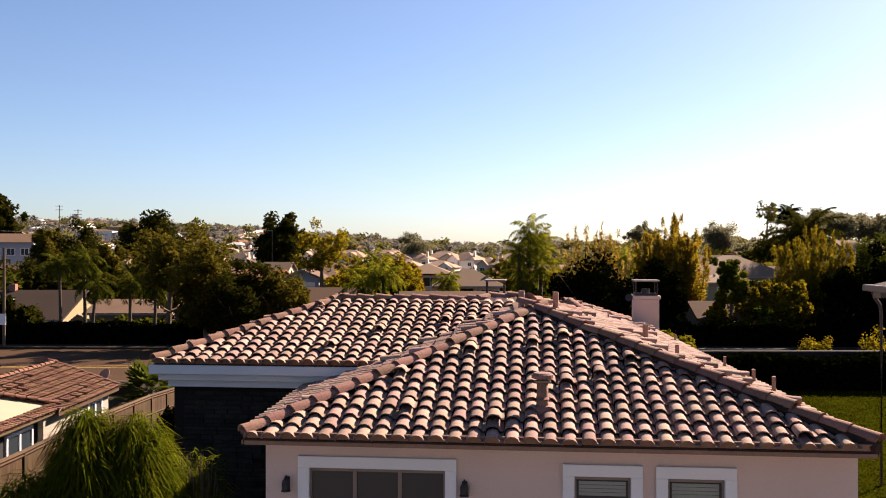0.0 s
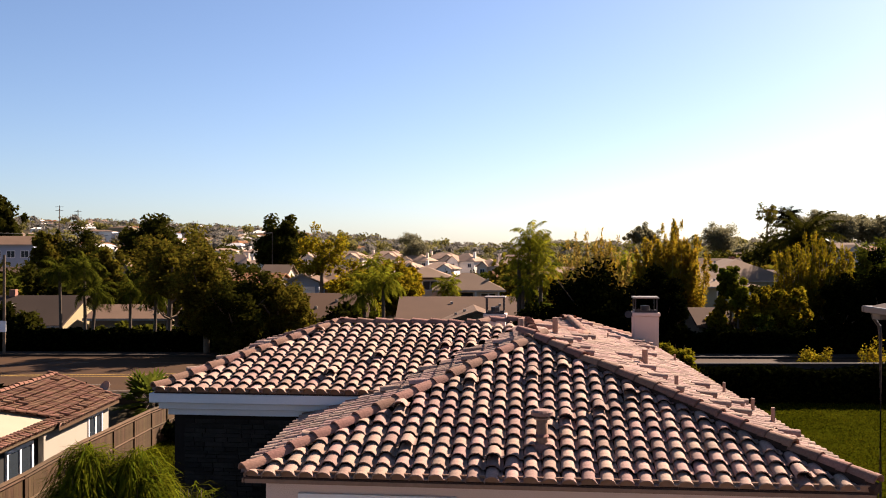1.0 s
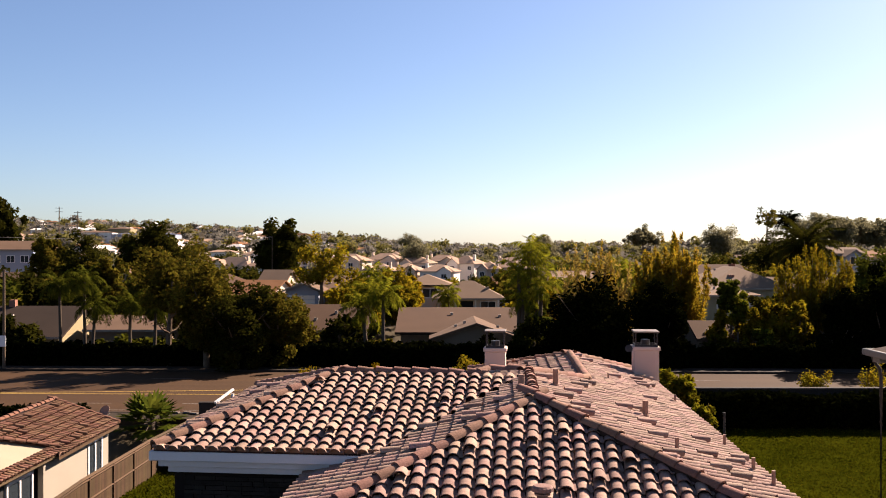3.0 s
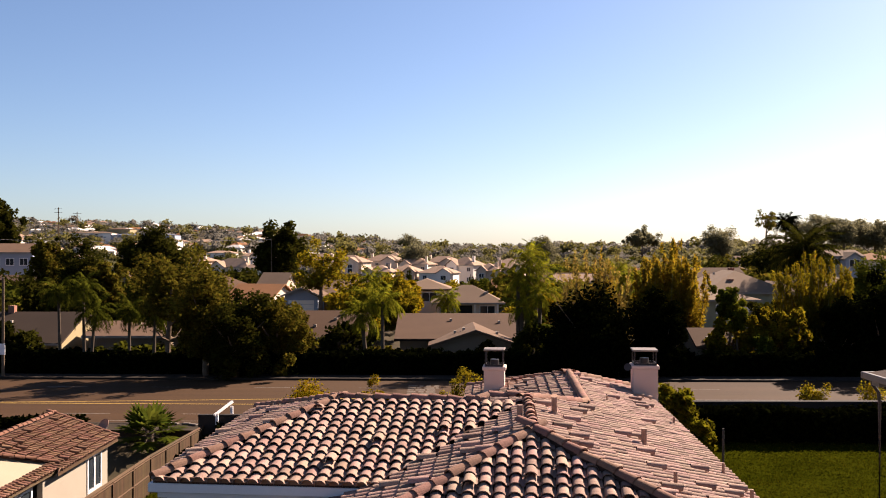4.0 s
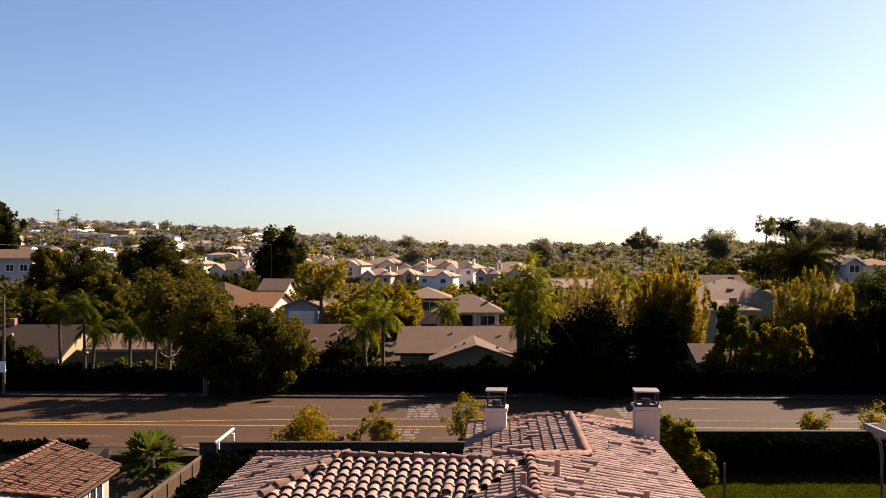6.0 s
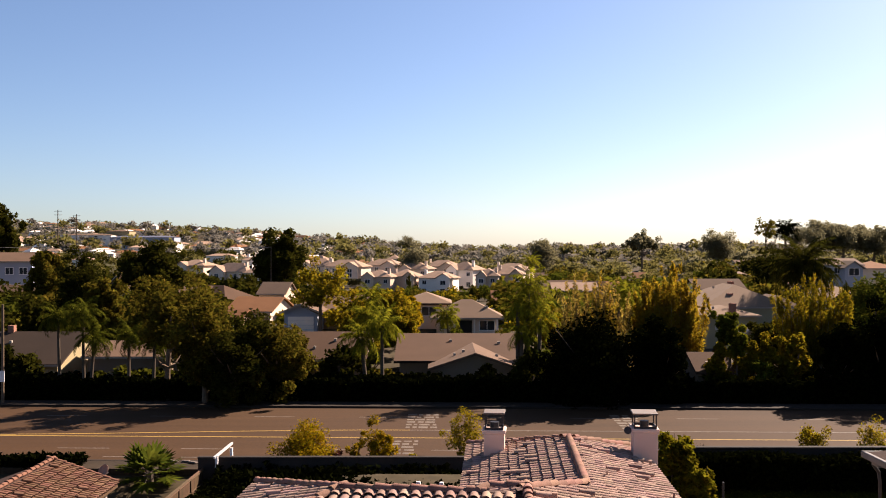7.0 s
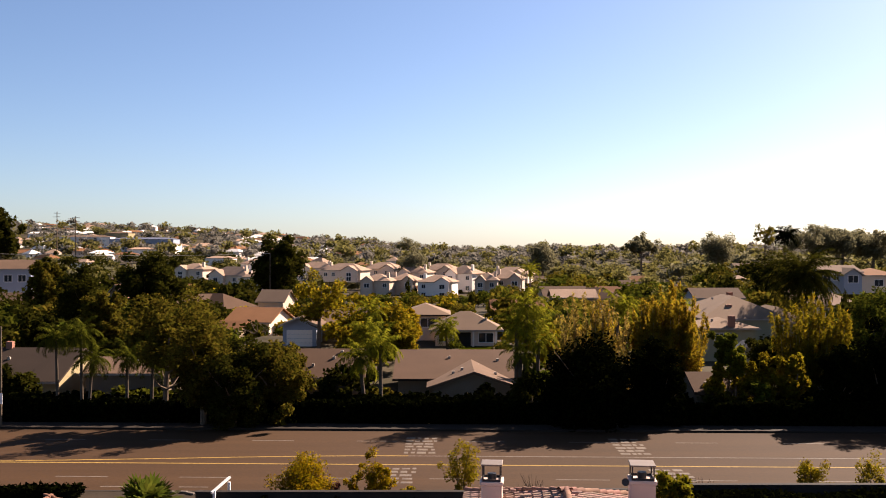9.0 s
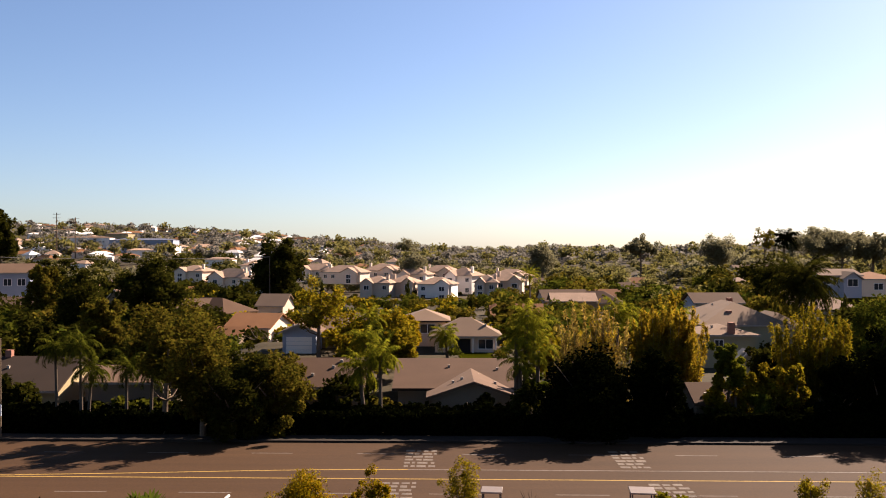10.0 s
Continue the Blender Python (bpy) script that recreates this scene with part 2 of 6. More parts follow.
def ground_z(x, y):
    """Height of the ground: the garden, the strip along the fence, the lower neighbour, the road bed, the valley and the hills."""
    yy = y + 0.03 * x
    side = float(np.interp(y, [8, 16, 20, 29, 36, 43], [0.35, 0.2, 0.0, -0.4, -1.0, -1.75]))
    z = side + (0.0 - side) * smooth(-7.5, -4.0, x)
    z = z + (-2.6 - z) * smooth(-11.5, -13.5, x + 0.07 * (y - 43)) * smooth(14, 20, y)
    z = z + (-1.5 - z) * smooth(41.0, 47.0, yy)
    z = z + (-2.5 - z) * smooth(70.0, 82.0, yy)
    z += 2.4 * smooth(98, 108, y) * smooth(140, 125, y) * smooth(-30, -24, x) * smooth(-6, -12, x)
    z += 1.3 * smooth(104, 114, y) * smooth(165, 145, y) * smooth(-9, -3, x) * smooth(16, 10, x)
    z += -4.5 * smooth(150, 380, y)
    crest = float(np.interp(x / max(y, 1.0), [-0.6, -0.45, -0.32, -0.17, -0.05, 0.04, 0.15, 0.6], [44, 44, 42, 26, 14, 5, 1, 1]))
    hill = (crest + 6.0) * smooth(420, 1500, y)
    hill += 7 * smooth(250, 480, y) * smooth(80, 160, x)
    return z + hill + (noise.noise((x * 0.01, y * 0.01, 0)) * 5 * smooth(300, 700, y))


def build_ground():
    xs = sorted({round(float(v), 2) for v in np.concatenate([np.arange(-60, 60, 1.5), np.linspace(-400, -60, 50), np.linspace(60, 400, 50),
                                                         np.linspace(-2600, -400, 40), np.linspace(400, 2600, 40)])})
    ys = sorted({round(float(v), 2) for v in np.concatenate([np.arange(-20, 90, 1.5), np.linspace(90, 400, 70), np.linspace(400, 2000, 60), np.linspace(2000, 4000, 10), [-900, -300, -100]])})
    vs = [(x, y, ground_z(x, y)) for y in ys for x in xs]
    n = len(xs)
    fs = [(j * n + i, j * n + i + 1, (j + 1) * n + i + 1, (j + 1) * n + i) for j in range(len(ys) - 1) for i in range(n - 1)]
    link_mesh("ground", vs, fs, DIRT, None, "dry brown earth ground running out to low hills", "structure", "ground", smooth=True)


build_ground()


def sheet(name, x0, x1, y0, y1, dz, material, label, category, step=1.0):
    """A lawn or bed lying on the ground between two lines."""
    nx, ny = max(2, int((x1 - x0) / step)), max(2, int((y1 - y0) / step))
    vs, fs = [], []
    for j in range(ny + 1):
        for i in range(nx + 1):
            x, y = x0 + (x1 - x0) * i / nx, y0 + (y1 - y0) * j / ny
            vs.append((x, y, ground_z(x, y) + dz))
    for j in range(ny):
        for i in range(nx):
            a0 = j * (nx + 1) + i
            fs.append((a0, a0 + 1, a0 + nx + 2, a0 + nx + 1))
    return link_mesh(name, vs, fs, material, None, label, "structure", category, smooth=True)


sheet("lawn", 5.0, 20.0, 12.0, 38.5, 0.05, LAWN, "sunlit green back lawn", "lawn")
# The patio is out of view, added to bounce sunlight onto the front wall.
sheet("patio", -9.0, 14.0, -14.0, 12.1, 0.06, BOUNCEPAVE, "unseen pale slab added to bounce light onto the front wall", "patio", 1.5)
sheet("lawn_side", -10.6, -6.9, 14.0, 43.0, 0.07, LAWN, "narrow strip of grass beside the wooden fence", "lawn", 0.6)

# ---- road ----
ROAD_Z = -1.3


def road_y(y, x):
    return y - 0.03 * x


def strip(name, x0, x1, y0, y1, z, material, parent=None, thick=0.0, label="", kind="", category="", bend=None, n=1):
    vs, fs = [], []
    for i in range(n + 1):
        x = x0 + (x1 - x0) * i / n
        o = bend(x) if bend else 0.0
        vs += [(x, road_y(y0 + o, x), z), (x, road_y(y1 + o, x), z), (x, road_y(y0 + o, x), z - thick), (x, road_y(y1 + o, x), z - thick)]
    for i in range(n):
        a0, b0 = 4 * i, 4 * i + 4
        fs += [(a0, b0, b0 + 1, a0 + 1)]
        if thick:
            fs += [(a0 + 2, b0 + 2, b0, a0), (a0 + 1, b0 + 1, b0 + 3, a0 + 3)]
    if thick:
        fs += [(0, 1, 3, 2), (4 * n, 4 * n + 2, 4 * n + 3, 4 * n + 1)]
    return link_mesh(name, vs, fs, material, parent, label, kind, category)


road = strip("road", -300, 300, 48.9, 66.0, ROAD_Z, ASPHALT, None, 0.15, "brown-grey asphalt road with worn lane markings", "structure", "road")
Z1 = ROAD_Z + 0.006
strip("yellow_line", -120, 120, 55.62, 55.78, Z1, PAINTY, road)
strip("yellow_line", -120, -26, 55.95, 56.1, Z1, PAINTY, road)
strip("yellow_line", -26, -14, 55.95, 56.1, Z1, PAINTY, road, bend=lambda x: 2.05 * smooth(-30, -2, x), n=14)
strip("yellow_line", -14, -2, 55.95, 56.1, Z1, PAINTY, road, bend=lambda x: 2.05 * smooth(-30, -2, x), n=14)
strip("white_line", -2, 120, 58.0, 58.14, Z1, PAINTW, road)
for i in range(-14, 16):
    strip("lane_dash", i * 7.1 - 0.6, i * 7.1 + 2.4, 52.25, 52.37, Z1, PAINTW, road)
    strip("lane_dash", i * 7.1 + 1.5, i * 7.1 + 4.3, 62.4, 62.52, Z1, PAINTW, road)
strip("edge_line", -18.5, -15.6, 50.1, 50.22, Z1, PAINTW, road)
strip("edge_line", -14.2, -12.6, 50.1, 50.22, Z1, PAINTW, road)
strip("kerb_far", -300, 300, 66.0, 66.25, ROAD_Z + 0.14, CONCRETE_SHADE, None, 0.4, "concrete kerb along the far side of the road", "structure", "kerb")
strip("pavement_far", -300, 300, 66.27, 68.0, ROAD_Z + 0.13, CONCRETE_SHADE, None, 0.4, "concrete pavement beyond the road with tree shade in its colour", "structure", "pavement")
strip("kerb_near", -300, 300, 48.65, 48.9, ROAD_Z + 0.14, CONCRETE_SHADE, None, 0.4, "concrete kerb along the near side of the road", "structure", "kerb")
strip("pavement_near", -300, 300, 46.9, 48.63, ROAD_Z + 0.13, EARTH, None, 0.4, "brown earth verge on the near side of the road", "structure", "pavement")


def word_bars(x0, x1, y0, y1, rows, seed):
    """Illegible painted lettering on the road, as worn bars."""
    rg = rng(seed)
    for r in range(rows):
        ya, yb = y0 + (y1 - y0) * r / rows, y0 + (y1 - y0) * (r + 0.72) / rows
        x = x0
        while x < x1 - 0.2:
            w = 0.22 + 0.5 * rg.random()
            strip("road_word_bar", x, min(x + w, x1), ya + 0.12 * rg.random(), yb - 0.12 * rg.random(), Z1, WORNW, road)
            x += w + 0.08 + 0.16 * rg.random()


word_bars(-2.3, -0.2, 58.7, 64.0, 6, 3)
word_bars(-3.6, -1.4, 51.2, 55.2, 5, 4)
word_bars(11.4, 13.4, 58.7, 64.0, 6, 5)
word_bars(12.2, 14.4, 51.2, 55.2, 5, 6)

# ---- the tiled house ----
TH = radians(-6.0)
HX, HY = 1.65, 16.7
EU, EV = Vector((math.cos(TH), math.sin(TH), 0)), Vector((-math.sin(TH), math.cos(TH), 0))


def H(u, v, z=0.0):
    """Plan of the house (u along its front, v back from the front peak) to the world."""
    return Vector((HX, HY, 0)) + EU * u + EV * v + Vector((0, 0, z))


HOUSE = Matrix.Translation((HX, HY, 0)) @ Matrix.Rotation(TH, 4, "Z")
ZR, ZE = 4.77, 3.33
UL, UR, VF = -4.13, 4.16, -4.5
WE, WF, WBK = 3.81, -0.4, 7.2
COL, ROW = 0.2515, 0.292
SHEAR = 0.047


def tile_mesh():
    """One roof tile: a barrel with a shallow pan along its right side, tapered, its thickness showing at the lower end. x across, y up the slope, z out."""
    prof = ((-0.104, -0.03), (-0.102, 0.012), (-0.086, 0.040), (-0.047, 0.060), (-0.002, 0.066), (0.040, 0.058), (0.072, 0.036), (0.089, 0.012), (0.098, -0.006), (0.122, -0.010), (0.150, -0.002))
    vs, fs = [], []
    length = ROW * 1.22

    def ring(k, yy, lift, drop):
        for px_, pz in prof:
            vs.append((px_ * k, yy, lift + pz * k - drop))
    ring(1.0, 0.004, 0.051, 0.0)
    ring(0.90, length, 0.0, 0.0)
    ring(1.0, 0.0, 0.049, 0.0)
    ring(0.965, 0.0, 0.049, 0.009)
    ring(0.965, 0.0, 0.049, 0.009)
    ring(0.90, 0.10, 0.022, 0.014)
    m = len(prof)
    for k in range(m - 1):
        fs.append((k, k + 1, m + k + 1, m + k))
        fs.append((3 * m + k, 3 * m + k + 1, 2 * m + k + 1, 2 * m + k))
        fs.append((5 * m + k, 5 * m + k + 1, 4 * m + k + 1, 4 * m + k))
    return np.array(vs), fs


def cap_mesh():
    """One ridge tile: a half pipe, wider at its lower end, where its thick lip shows."""
    vs, fs = [], []
    n = 8

    def arc(r, yy, lift):
        for k in range(n + 1):
            an = math.pi * (0.02 + 0.96 * k / n)
            vs.append((-r * math.cos(an), yy, lift + 0.92 * r * math.sin(an) - 0.03))
    arc(0.124, 0.003, 0.022)
    arc(0.100, 0.46, 0.0)
    arc(0.124, 0.0, 0.020)
    arc(0.102, 0.0, 0.014)
    arc(0.102, 0.0, 0.014)
    arc(0.090, 0.14, -0.01)
    m = n + 1
    for k in range(n):
        fs += [(k, k + 1, m + k + 1, m + k), (3 * m + k, 3 * m + k + 1, 2 * m + k + 1, 2 * m + k), (5 * m + k, 5 * m + k + 1, 4 * m + k + 1, 4 * m + k)]
    return vs, fs


TV, TF = tile_mesh()
TILE_ME = bpy.data.meshes.new("tile")
TILE_ME.from_pydata([tuple(v) for v in TV], [], TF)
TILE_ME.materials.append(CLAY)
TILE_ME.polygons.foreach_set("use_smooth", [True] * len(TILE_ME.polygons))
CV, CF = cap_mesh()
CAP_ME = bpy.data.meshes.new("ridge_tile")
CAP_ME.from_pydata(CV, [], CF)
CAP_ME.materials.append(CAPM)
CAP_ME.polygons.foreach_set("use_smooth", [True] * len(CAP_ME.polygons))


def inside(p, poly):
    odd = False
    for i in range(len(poly)):
        (x0, y0), (x1, y1) = poly[i - 1], poly[i]
        if (y0 > p[1]) != (y1 > p[1]) and p[0] < (x1 - x0) * (p[1] - y0) / (y1 - y0) + x0:
            odd = not odd
    return odd


def tile_plane(parent, pts, seed, single=False, col=COL, row=ROW, name="roof_tiles", base=True, odd=0.04, lead=0.06, material=None):
    """Tiles over a planar polygon; pts[0] to pts[1] is the eave, from left to right as seen from outside."""
    o, e1 = Vector(pts[0]), (Vector(pts[1]) - Vector(pts[0])).normalized()
    nrm = None
    for q in pts[2:]:
        c = e1.cross(Vector(q) - o)
        if c.length > 0.3:
            nrm = c.normalized()
            break
    e2 = nrm.cross(e1)
    poly = [((Vector(q) - o).dot(e1), (Vector(q) - o).dot(e2)) for q in pts]
    u0, u1 = min(p[0] for p in poly), max(p[0] for p in poly)
    v1 = max(p[1] for p in poly)
    rg = rng(seed)
    # The deck's dark colour gives the tile gaps their shade.
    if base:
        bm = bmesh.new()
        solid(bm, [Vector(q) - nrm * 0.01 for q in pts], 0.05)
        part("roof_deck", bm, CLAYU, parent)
        bm = bmesh.new()
        a0, b0 = o + e1 * 0.05 + e2 * 0.02, Vector(pts[1]) - e1 * 0.05 + e2 * 0.02
        solid_prism(bm, [a0 - nrm * 0.05, b0 - nrm * 0.05, b0 + nrm * 0.085, a0 + nrm * 0.085], e2 * 0.02)
        part("bird_stop", bm, EAVE, parent, "red-brown mortar closing the tile ends")
    vs, fs = [], []
    for j in range(int(v1 / row) + 1):
        for i in range(int((u1 - u0) / col) + 1):
            u, v = u0 + (i + 0.5) * col, j * row
            if not inside((u, v + 0.05), poly):
                continue
            vtop = v + 0.05
            while vtop < v + 0.4 and inside((u, vtop + 0.02), poly):
                vtop += 0.02
            if vtop - v < 0.13:
                continue
            cut = min(1.0, (vtop - v + 0.05) / 0.356)
            lift, skew = 0.005 * rg.normal(), radians(1.0) * rg.normal()
            push = 0.006 * rg.normal()
            tip = 0.0
            if rg.random() < odd and j > 0:
                lift, tip, push = 0.085, radians(5), -0.12
            p = o + e1 * (u + 0.004 * rg.normal()) + e2 * (v - lead + push) + nrm * (0.012 + lift)
            m = Matrix.Translation(p) @ Matrix((e1, e2, nrm)).transposed().to_4x4() @ Matrix.Rotation(skew, 4, "Z") @ Matrix.Rotation(-tip, 4, "X") @ Matrix.Diagonal((1, cut, 1, 1))
            if single:
                ob = new("tile", TILE_ME)
                ob.parent = parent
                ob.matrix_basis = m
            else:
                k = len(vs)
                mm = np.array(m)
                vs += (TV @ mm[:3, :3].T + mm[:3, 3]).tolist()
                fs += [tuple(q + k for q in f) for f in TF]
    if not single:
        ob = link_mesh(name, vs, fs, material or CLAYJ, parent, "rows of terracotta barrel tiles", "stuff", smooth=True)


def cap_row(parent, a0, b0, step=0.40, seed=1, size=0.98, me=None):
    """Ridge or hip tiles from the low end a0 up to b0, each lapped over the one below."""
    a0, b0 = Vector(a0), Vector(b0)
    d = (b0 - a0).normalized()
    side = d.cross(Vector((0, 0, 1))).normalized()
    up = side.cross(d)
    rg = rng(seed)
    n = int((b0 - a0).length / step)
    for i in range(n + 1):
        ob = new("ridge_tile", me or CAP_ME)
        ob.parent = parent
        p = a0 + d * (i * step) + up * (0.066 + 0.006 * rg.normal())
        ob.matrix_basis = Matrix.Translation(p) @ Matrix((side, d, up)).transposed().to_4x4() @ Matrix.Rotation(radians(1.3) * rg.normal(), 4, "Z") @ Matrix.Rotation(radians(1.0) * rg.normal(), 4, "X") @ Matrix.Scale(size, 4)


BLIND = mat("grey_green_blind", (0.30, 0.30, 0.24), 0.8, 0.1, 3, 30, 0.1)


def gable_window(parent, u0, u1, z0, z1, v, trim, panes=2, frame_m=None, blind=False):
    """A window in a wall that faces -v: trim, frame, mullions and panes, set into the wall."""
    frame_m = frame_m or WHITE
    w = thing("window", Matrix.Identity(4), "", "")
    w.parent = parent
    bm = bmesh.new()
    t = trim
    box(bm, u0, u1, v - 0.05, v + 0.03, z1 - t, z1, 0.006)
    box(bm, u0, u0 + t, v - 0.05, v + 0.03, z0, z1 - t, 0.006)
    box(bm, u1 - t, u1, v - 0.05, v + 0.03, z0, z1 - t, 0.006)
    box(bm, u0 - 0.04, u1 + 0.04, v - 0.08, v + 0.03, z0 - 0.06, z0, 0.006)
    part("window_trim", bm, WHITE, w, "white painted trim")
    a0, a1, zt = u0 + t, u1 - t, z1 - t
    bm = bmesh.new()
    f = 0.055
    box(bm, a0, a1, v + 0.03, v + 0.10, zt - f, zt)
    box(bm, a0, a1, v + 0.03, v + 0.10, z0, z0 + f)
    for i in range(panes + 1):
        c = a0 + (a1 - a0) * i / panes
        box(bm, max(a0, c - f / 2), min(a1, c + f / 2), v + 0.03, v + 0.10, z0 + f, zt - f)
    part("window_frame", bm, frame_m, w, "pale grey window frame")
    for i in range(panes):
        c0, c1 = a0 + (a1 - a0) * i / panes + 0.02, a0 + (a1 - a0) * (i + 1) / panes - 0.02
        boxed("pane", (c0, c1, v + 0.06, v + 0.07, z0 + 0.04, zt - 0.04), GLASS, w)
    if blind:
        for i in range(4):
            boxed("blind_slat", (a0 + 0.06, a1 - 0.06, v + 0.045, v + 0.056, zt - 0.125 - 0.05 * i, zt - 0.08 - 0.05 * i), BLIND, w)
    return w


def wall_with_holes(name, parent, u0, u1, v0, v1, z0, z1, holes, material):
    """A wall along u with openings cut right through: holes are (u0, u1, z0, z1) in order."""
    us = sorted({u0, u1, *(q for h in holes for q in h[:2])})
    zs = sorted({z0, z1, *(q for h in holes for q in h[2:])})
    bm = bmesh.new()
    vt = {}

    def vert(i, j, v):
        if (i, j, v) not in vt:
            vt[i, j, v] = bm.verts.new((us[i], v, zs[j]))
        return vt[i, j, v]

    def full(i, j):
        if not (0 <= i < len(us) - 1 and 0 <= j < len(zs) - 1):
            return False
        cu, cz = (us[i] + us[i + 1]) / 2, (zs[j] + zs[j + 1]) / 2
        return not any(h[0] < cu < h[1] and h[2] < cz < h[3] for h in holes)
    for i in range(len(us) - 1):
        for j in range(len(zs) - 1):
            if not full(i, j):
                continue
            q = [(i, j), (i + 1, j), (i + 1, j + 1), (i, j + 1)]
            bm.faces.new([vert(*p, v0) for p in q])
            bm.faces.new([vert(*p, v1) for p in q[::-1]])
            for (p0, p1), nb_ in zip(zip(q, q[1:] + q[:1]), ((i, j - 1), (i + 1, j), (i, j + 1), (i - 1, j))):
                if not full(*nb_):
                    bm.faces.new((vert(*p0, v1), vert(*p1, v1), vert(*p1, v0), vert(*p0, v0)))
    bmesh.ops.recalc_face_normals(bm, faces=bm.faces[:])
    return part(name, bm, material, parent)


house = thing("tiled_house", HOUSE, "pink stucco house with hipped terracotta barrel-tile roof", "house")
roof = thing("roof", Matrix.Identity(4), "terracotta barrel-tile hip roof with valleys", "")
roof.parent = house

# walls
wv = VF + 0.42
win = [(-3.26, -1.04, 0.9, 3.02), (0.40, 1.47, 1.3, 2.99), (1.64, 2.70, 1.3, 2.99)]
WL, WRT = -3.73, 4.25
wall_with_holes("front_wall", house, WL, WRT, wv, wv + 0.2, -0.4, ZE - 0.092, [(a0 + 0.13, a1 - 0.13, b0, b1 - 0.15) for a0, a1, b0, b1 in win], STUCCO)
for (a0, a1, b0, b1), n in zip(win, (3, 1, 1)):
    gable_window(house, a0, a1, b0, b1, wv - 0.004, 0.16, n, METALL, n == 1)
boxed("room_back", (WL + 0.3, WRT - 0.3, wv + 1.5, wv + 1.6, 0.0, 3.1), SHADEFILL, house)
boxed("room_ceiling", (WL + 0.3, WRT - 0.3, wv + 0.21, wv + 1.49, 3.1, 3.16), SHADEFILL, house)
boxed("left_wall", (WL, WL + 0.2, wv + 0.205, 0.0, -0.6, ZE - 0.02), STUCCO, house)
boxed("right_wall", (3.0, 3.2, wv + 0.205, 14.4, -0.6, ZE - 0.02), STUCCO, house)
wing_wall = boxed("wing_front_wall", (-6.52, WL - 0.005, 0.0, 0.2, -1.2, WE - 0.45), SIDING, house, "dark stacked stone cladding")
boxed("wing_left_wall", (-6.72, -6.525, 0.0, 6.45, -2.2, WE - 0.45), SIDING, house)
boxed("back_wall", (-6.52, 1.0, 6.3, 6.5, -2.2, WE - 0.3), STUCCO, house)
boxed("back_wing_left_wall", (-1.6, -1.4, 6.505, 14.4, -1.6, ZE - 0.05), STUCCO, house)
boxed("back_wing_end_wall", (-1.395, 2.995, 14.2, 14.4, -1.6, ZE - 0.05), STUCCO, house)
gable_window(house, -4.75, -4.1, 0.9, 2.7, -0.045, 0.1, 1, METALL)
rg = rng(48)
z, row = 0.2, 0
while z < WE - 0.62:
    u, hh = -6.52, 0.06 + 0.05 * rg.random()
    while u < WL - 0.06:
        w = min(0.14 + 0.30 * rg.random(), WL - 0.02 - u)
        if w > 0.05 and not (u + w > -4.85 and u < -4.0 and 0.8 < z < 2.75):
            boxed("stone", (u + 0.006, u + w - 0.006, -0.03 - 0.025 * rg.random(), -0.003, z + 0.005, z + hh - 0.005), STONE, wing_wall)
        u += w
    z += hh

# soffits and fascias
UA, UB = UL - SHEAR * VF, UR - SHEAR * VF
bm = bmesh.new()
box(bm, UA + 0.02, UB - 0.02, VF + 0.03, wv - 0.001, ZE - 0.09, ZE - 0.065)
part("front_soffit", bm, STUCCO, house)
boxed("left_soffit", (UA + 0.0, WL - 0.002, wv, -0.3, ZE - 0.09, ZE - 0.065), STUCCO, house)
boxed("front_fascia", (UA + 0.02, UB - 0.02, VF - 0.020, VF - 0.003, ZE - 0.085, ZE - 0.03), EAVE, house)
boxed("left_fascia", (UA - 0.026, UA - 0.003, VF + 0.0, -0.42, ZE - 0.085, ZE - 0.03), EAVE, house)
for o, za, zb in ((0.0, 0.20, 0.03), (0.13, 0.33, 0.20), (0.26, 0.46, 0.33)):
    boxed("wing_fascia", (-7.04 + o, -3.1, WF - 0.03 + o, -0.001, WE - za, WE - zb), FASCIA, house, "white stepped eave moulding with sky tint in its paint", 0.01)
    boxed("wing_side_fascia", (-7.04 + o, -6.73, 0.002, WBK - 0.3 - o, WE - za, WE - zb), FASCIA, house, "white stepped eave moulding with sky tint in its paint", 0.01)

# roof planes, eave first, in the house's own plan; the side lines lean a little to the front
V = Vector


def P(u, v, z):
    return Vector((u - SHEAR * v, v, z))


KR = (ZR - ZE) / UR
KL = (ZR - ZE) / -UL
UC = 1.53
ZC = ZR - KR * UC
TOP, FARR, WRL = P(0, 0, ZR), P(0, 3.7, ZR), P(-4.12, 3.25, ZR)
tile_plane(roof, [P(UL, VF, ZE), P(UR, VF, ZE), TOP], 11, single=True)
tile_plane(roof, [P(-6.97, WF, WE), P(-2.75, WF, WE), P(0.0, 3.25, ZR), WRL], 12)
tile_plane(roof, [P(UR, VF, ZE), P(UR, 14.9, ZE), P(UC, 11.8, ZC), P(UC, 6.2, ZC), FARR, TOP], 13, odd=0.055)
tile_plane(roof, [P(UL, 0.15, ZE), P(UL, VF, ZE), TOP, P(0, 3.1, ZR), P(-2.75, WF, ZR - 2.75 * KL), P(-2.75, 0.15, ZR - 2.75 * KL)], 14)
tile_plane(roof, [P(-7.0, WBK, WE), P(-6.97, WF, WE), WRL], 15)
tile_plane(roof, [P(-1.6, 14.9, ZE), P(-1.6, 5.0, ZE), P(UC, 5.0, ZC), P(UC, 11.8, ZC)], 16)
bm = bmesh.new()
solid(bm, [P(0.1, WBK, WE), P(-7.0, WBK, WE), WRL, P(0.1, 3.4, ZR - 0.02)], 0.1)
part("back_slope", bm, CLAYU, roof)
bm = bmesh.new()
